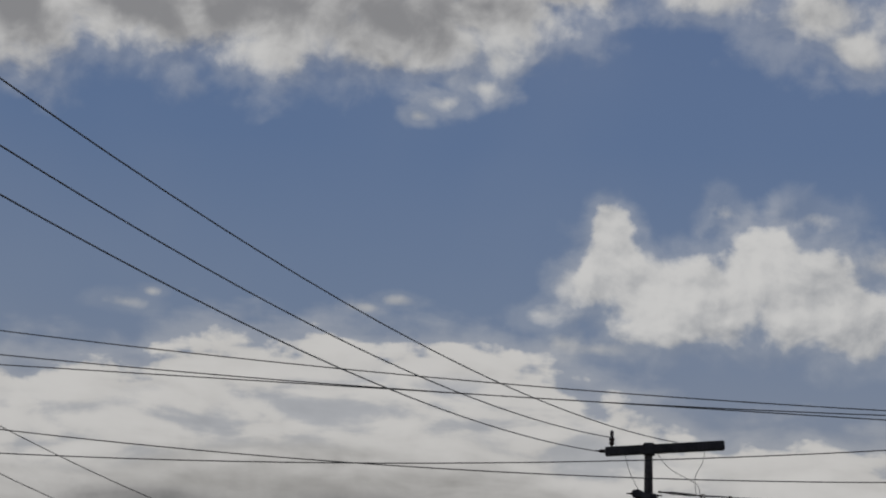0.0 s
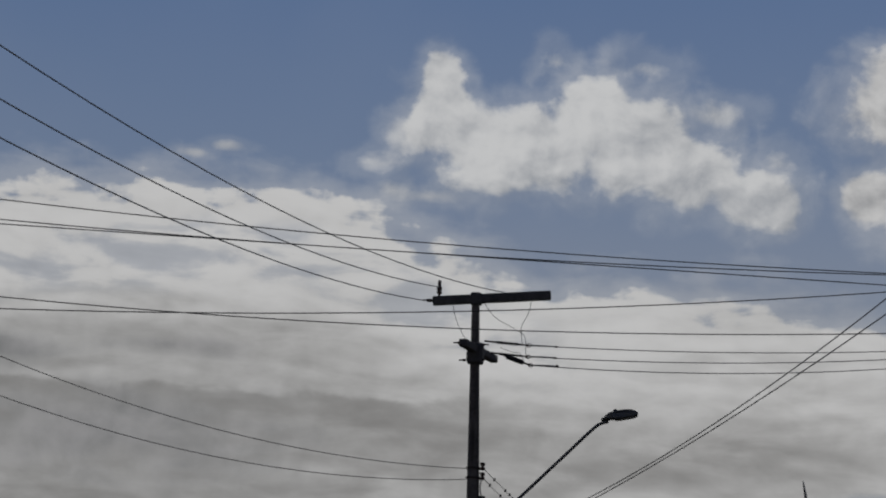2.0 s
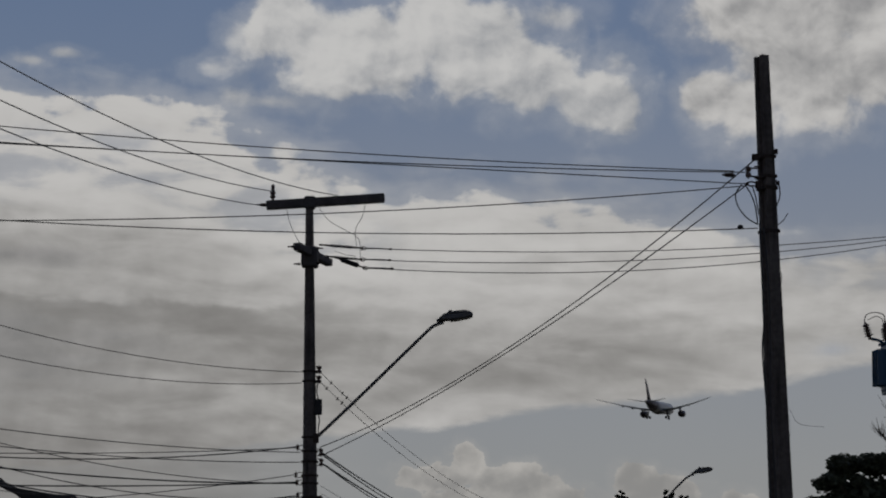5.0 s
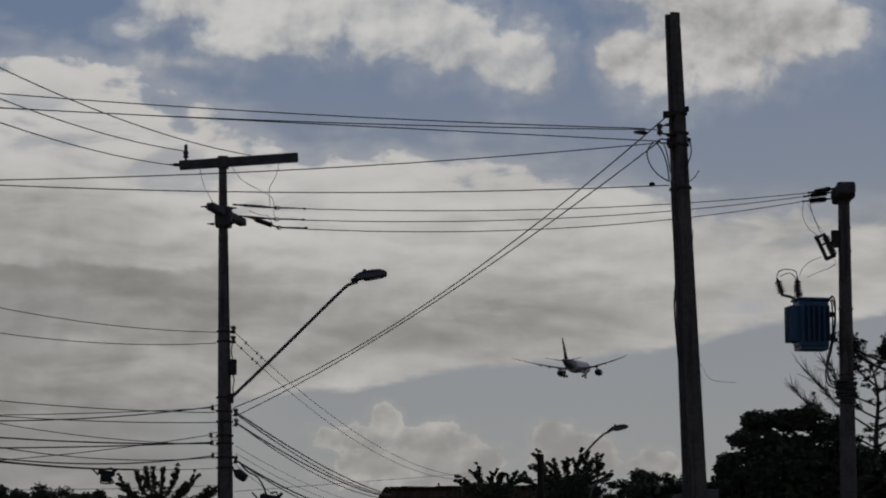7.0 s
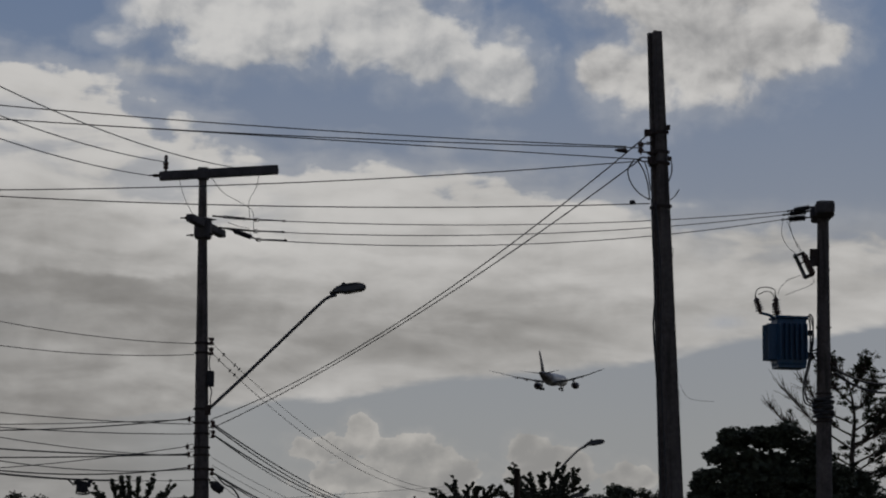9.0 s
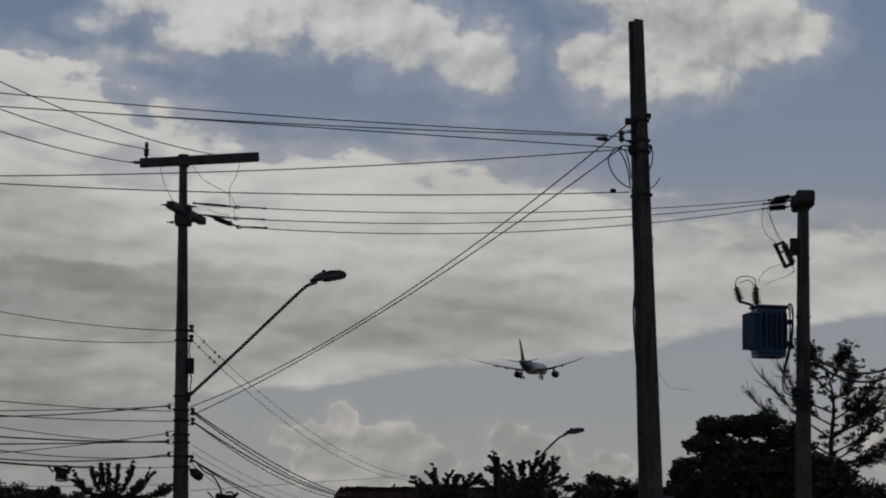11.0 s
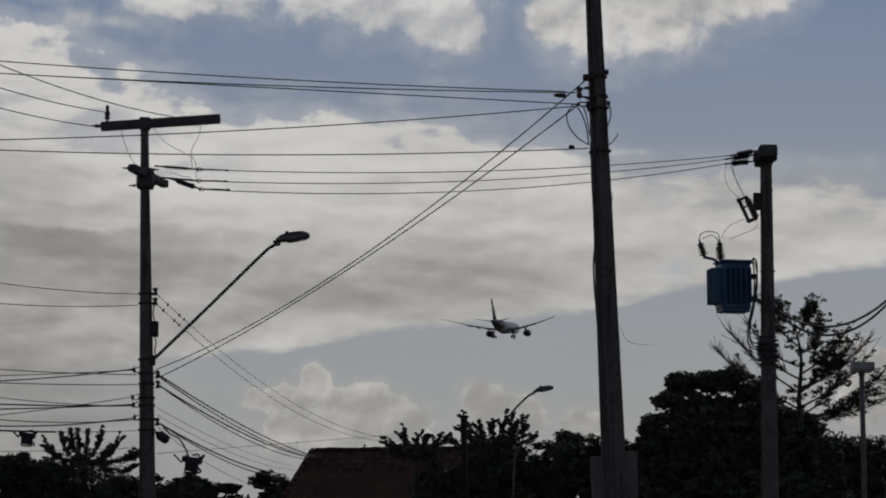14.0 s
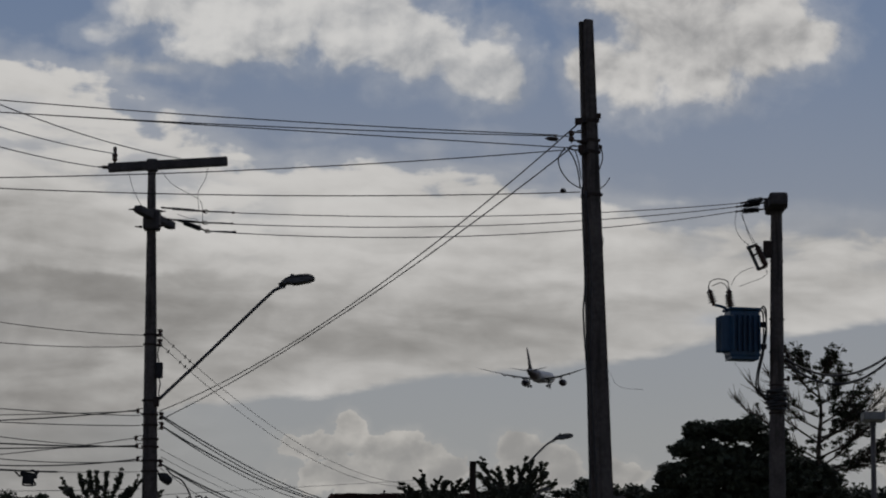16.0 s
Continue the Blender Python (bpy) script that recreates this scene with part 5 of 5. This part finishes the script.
mast = thing("floodlight_mast", -38.9, 200, 0, "distant flat floodlight on a thin mast", "floodlight")
part("pole", tube([(0, 0, -0.3), (0, 0, 6.0), (0, 0, 13.8)], [0.14, 0.11, 0.09], 8), STEEL, mast)
part("light_ring", box(1.6, 1.2, 0.3, pose(0, 0, 13.9), 0.12), LAMP_GREY, mast)
# low concrete pillar that flanks the near pole
pil = thing("concrete_pillar", 3.02, 28.6, 0, "pair of pale concrete slabs flanking the pole foot", "pillar")
part("slab", box(0.17, 0.16, 3.12, pose(-0.17, 0, 1.5, 0, -1.2, 0), 0.012), CONCRETE_PALE, pil)
part("slab", box(0.19, 0.16, 3.18, pose(0.19, 0, 1.53, 0, -1.0, 0), 0.012), CONCRETE_PALE, pil)

# ---- the airliner on its approach ----
jet = thing("airliner", 67.5, 1225.0, 130.6, "white twin-engined airliner with dark tail, landing gear down", "airliner", rz=-15)
TILT = pose(0, 0, 0, 3.5, 0, 0)


def skin(sections, bm=None, seg=20):
    """A body from round sections (y, z, half width, half height), nose to tail."""
    bm = bm or bmesh.new()
    rings = [[bm.verts.new(TILT @ Vector((w * math.cos(a), y, z + h * math.sin(a)))) for a in [2 * math.pi * k / seg for k in range(seg)]] for y, z, w, h in sections]
    for a, c in zip(rings, rings[1:]):
        for k in range(seg):
            bm.faces.new((a[k], a[(k + 1) % seg], c[(k + 1) % seg], c[k])).smooth = True
    bm.faces.new(rings[0])
    bm.faces.new(rings[-1][::-1])
    bmesh.ops.recalc_face_normals(bm, faces=bm.faces)
    return bm


def foil(stations, bm=None):
    """A wing from stations (leading edge x, y, z, chord, thickness), root to tip; thickness lies across z, or x for a fin."""
    bm = bm or bmesh.new()
    rings = []
    shape = [(0, 0), (0.08, 0.42), (0.3, 0.5), (0.65, 0.3), (1, 0.02), (0.65, -0.18), (0.3, -0.38), (0.08, -0.35)]
    for x, y, z, c, t, fin in stations:
        rings.append([bm.verts.new(TILT @ Vector((x + (h * t if fin else 0), y - s * c, z + (0 if fin else h * t)))) for s, h in shape])
    for a, c in zip(rings, rings[1:]):
        for k in range(8):
            bm.faces.new((a[k], a[(k + 1) % 8], c[(k + 1) % 8], c[k])).smooth = True
    bm.faces.new(rings[0])
    bm.faces.new(rings[-1][::-1])
    bmesh.ops.recalc_face_normals(bm, faces=bm.faces)
    return bm


part("fuselage", skin([(31.3, -0.9, 0.1, 0.1), (30.6, -0.8, 0.9, 0.9), (29.0, -0.5, 1.75, 1.85), (26.5, -0.15, 2.5, 2.6), (23, 0, 2.88, 2.97), (8, 0, 2.88, 2.97), (-8, 0, 2.88, 2.97), (-14, 0.25, 2.7, 2.7)], seg=28), JET_WHITE, jet, "white fuselage")
part("tail_cone", skin([(-14, 0.25, 2.7, 2.7), (-20, 0.75, 2.1, 2.05), (-26, 1.35, 1.25, 1.25), (-30, 1.75, 0.6, 0.65), (-31.5, 1.85, 0.25, 0.3)], seg=28), JET_DARK, jet, "dark plum tail cone")
part("belly_fairing", skin([(9, -1.6, 0.3, 0.3), (6, -1.9, 2.4, 1.4), (0, -2.0, 3.1, 1.7), (-6, -1.9, 2.8, 1.5), (-10, -1.6, 0.6, 0.5)]), JET_GREY, jet)
for s in (-1, 1):
    wing = part("wing", foil([(s * 2.4, 7.5, -1.6, 12.0, 1.6, 0), (s * 9.5, 1.8, -0.6, 7.8, 0.95, 0), (s * 19, -5.2, 1.3, 4.6, 0.5, 0), (s * 26, -10.6, 3.0, 2.7, 0.34, 0), (s * 28.6, -13.0, 3.7, 1.8, 0.22, 0), (s * 30.0, -15.0, 4.2, 0.7, 0.1, 0)]), JET_GREY, jet, "grey upswept wing")
    for x0, x1, y0, y1, z0, z1, c in ((3.2, 9.2, -4.6, -6.3, -1.9, -1.1, 2.2), (10.2, 18.5, -6.2, -10.0, -0.9, 0.75, 1.7)):
        part("flap", foil([(s * x0, y0, z0, c, 0.3, 0), (s * x1, y1, z1, c * 0.8, 0.22, 0)]), JET_GREY, wing)
    for x, y, z in ((6.5, -4.6, -1.6), (12.5, -6.5, -0.7), (17.0, -8.4, 0.3)):
        part("flap_fairing", skin([(y + 3.6, z, 0.1, 0.1), (y + 2, z - 0.1, 0.25, 0.25), (y - 0.8, z - 0.05, 0.2, 0.2), (y - 2.4, z, 0.05, 0.05)]), JET_GREY, wing).location = (s * x, 0, 0)
    part("tailplane", foil([(s * 1.0, -23.0, 1.6, 5.6, 0.6, 0), (s * 6, -26.8, 2.4, 3.3, 0.32, 0), (s * 9.6, -29.6, 3.0, 1.6, 0.16, 0), (s * 10.0, -30.4, 3.05, 0.6, 0.06, 0)]), JET_DARK, jet, "dark tailplane")
    eng = skin([(12.6, -3.1, 1.5, 1.5), (12.2, -3.1, 1.75, 1.75), (10.0, -3.1, 1.85, 1.85), (7.4, -3.1, 1.6, 1.6), (6.6, -3.1, 1.35, 1.35), (6.6, -3.1, 0.95, 0.95), (5.0, -3.1, 0.6, 0.6)], seg=24)
    engine = part("engine", eng, JET_DARK, jet, "dark turbofan engine nacelle")
    engine.location = (s * 9.9, 0, 0)
    pyl = foil([(s * 9.9, 9.5, -1.5, 6.0, 0.5, 1), (s * 9.9, 6.0, -0.4, 5.0, 0.5, 1)])
    part("pylon", pyl, JET_GREY, engine).location = (-s * 9.9, 0, 0)
    gear = part("main_gear", tube([TILT @ Vector((s * 4.9, -2.5, -1.6)), TILT @ Vector((s * 4.9, -2.6, -5.2))], [0.28, 0.22], 10), STEEL, jet, "extended main landing gear")
    for wx in (-0.7, 0.7):
        for wy in (-0.8, 0.8):
            part("wheel", lathe([(0.3, -0.25), (0.62, -0.25), (0.68, -0.12), (0.68, 0.12), (0.62, 0.25), (0.3, 0.25)], TILT @ pose(s * 4.9 + wx, -2.6 + wy, -5.3, 0, 90, 0), 16), RUBBER, gear)
    part("gear_door", box(0.1, 2.2, 1.6, TILT @ pose(s * 5.6, -2.4, -2.7, 0, s * 12, 0), 0.02), JET_GREY, gear)
part("fin", foil([(0, -20.0, 2.6, 8.2, 0.9, 1), (0, -23.0, 6.0, 6.2, 0.7, 1), (0, -28.0, 11.0, 3.9, 0.4, 1), (0, -29.8, 12.6, 2.8, 0.25, 1), (0, -31.0, 13.0, 1.2, 0.12, 1)]), JET_DARK, jet, "tall dark tail fin")
nose = part("nose_gear", tube([TILT @ Vector((0, 24.5, -2.4)), TILT @ Vector((0, 24.7, -5.0))], [0.16, 0.13], 8), STEEL, jet, "extended nose gear")
for wx in (-0.35, 0.35):
    part("wheel", lathe([(0.2, -0.15), (0.48, -0.15), (0.5, 0), (0.48, 0.15), (0.2, 0.15)], TILT @ pose(wx, 24.7, -5.1, 0, 90, 0), 14), RUBBER, nose)
for s in (-1, 1):
    part("gear_door", box(0.06, 1.8, 1.1, TILT @ pose(s * 0.6, 24.9, -3.2, 0, s * 10, 0), 0.01), JET_WHITE, nose)

# ---- roof tiles, row by row, nearest the camera ----
me = tile_shape()
slope = math.atan2(RZ - EZ, RD)
run = math.hypot(RD, RZ - EZ)
loose = []
count = 0
for j in range(int(run / 0.4)):
    s0 = (j + 0.05) * 0.4 / run
    y, z = -RD * (1 - s0), EZ + (RZ - EZ) * s0
    x = -0.4 * (1 - s0) + 0.12
    while x < RL - 0.1 + 1.5 * (1 - s0):
        m = pose(x, y, z + 0.01, 90 - 90, 0, 0) @ pose(0, 0, 0, math.degrees(slope) + random.uniform(-1.5, 1.5), random.uniform(-3, 3), random.uniform(-2, 2))
        if s0 > 0.62 and x < 5.4 and count < 300:
            ob = new("roof_tile", me)
            ob.parent = roof
            ob.matrix_basis = m
            count += 1
        else:
            loose.append(m)
        x += 0.15
verts, faces = [], []
base_v = [v.co.copy() for v in me.vertices]
base_f = [list(p.vertices) for p in me.polygons]
for m in loose:
    o = len(verts)
    verts += [m @ v for v in base_v]
    faces += [[i + o for i in f] for f in base_f]
rest = bpy.data.meshes.new("tile_field")
rest.from_pydata(verts, [], faces)
rest.materials.append(TILE)
ob = new("tile_field", rest)
ob.parent = roof
ob["kind"] = "stuff"
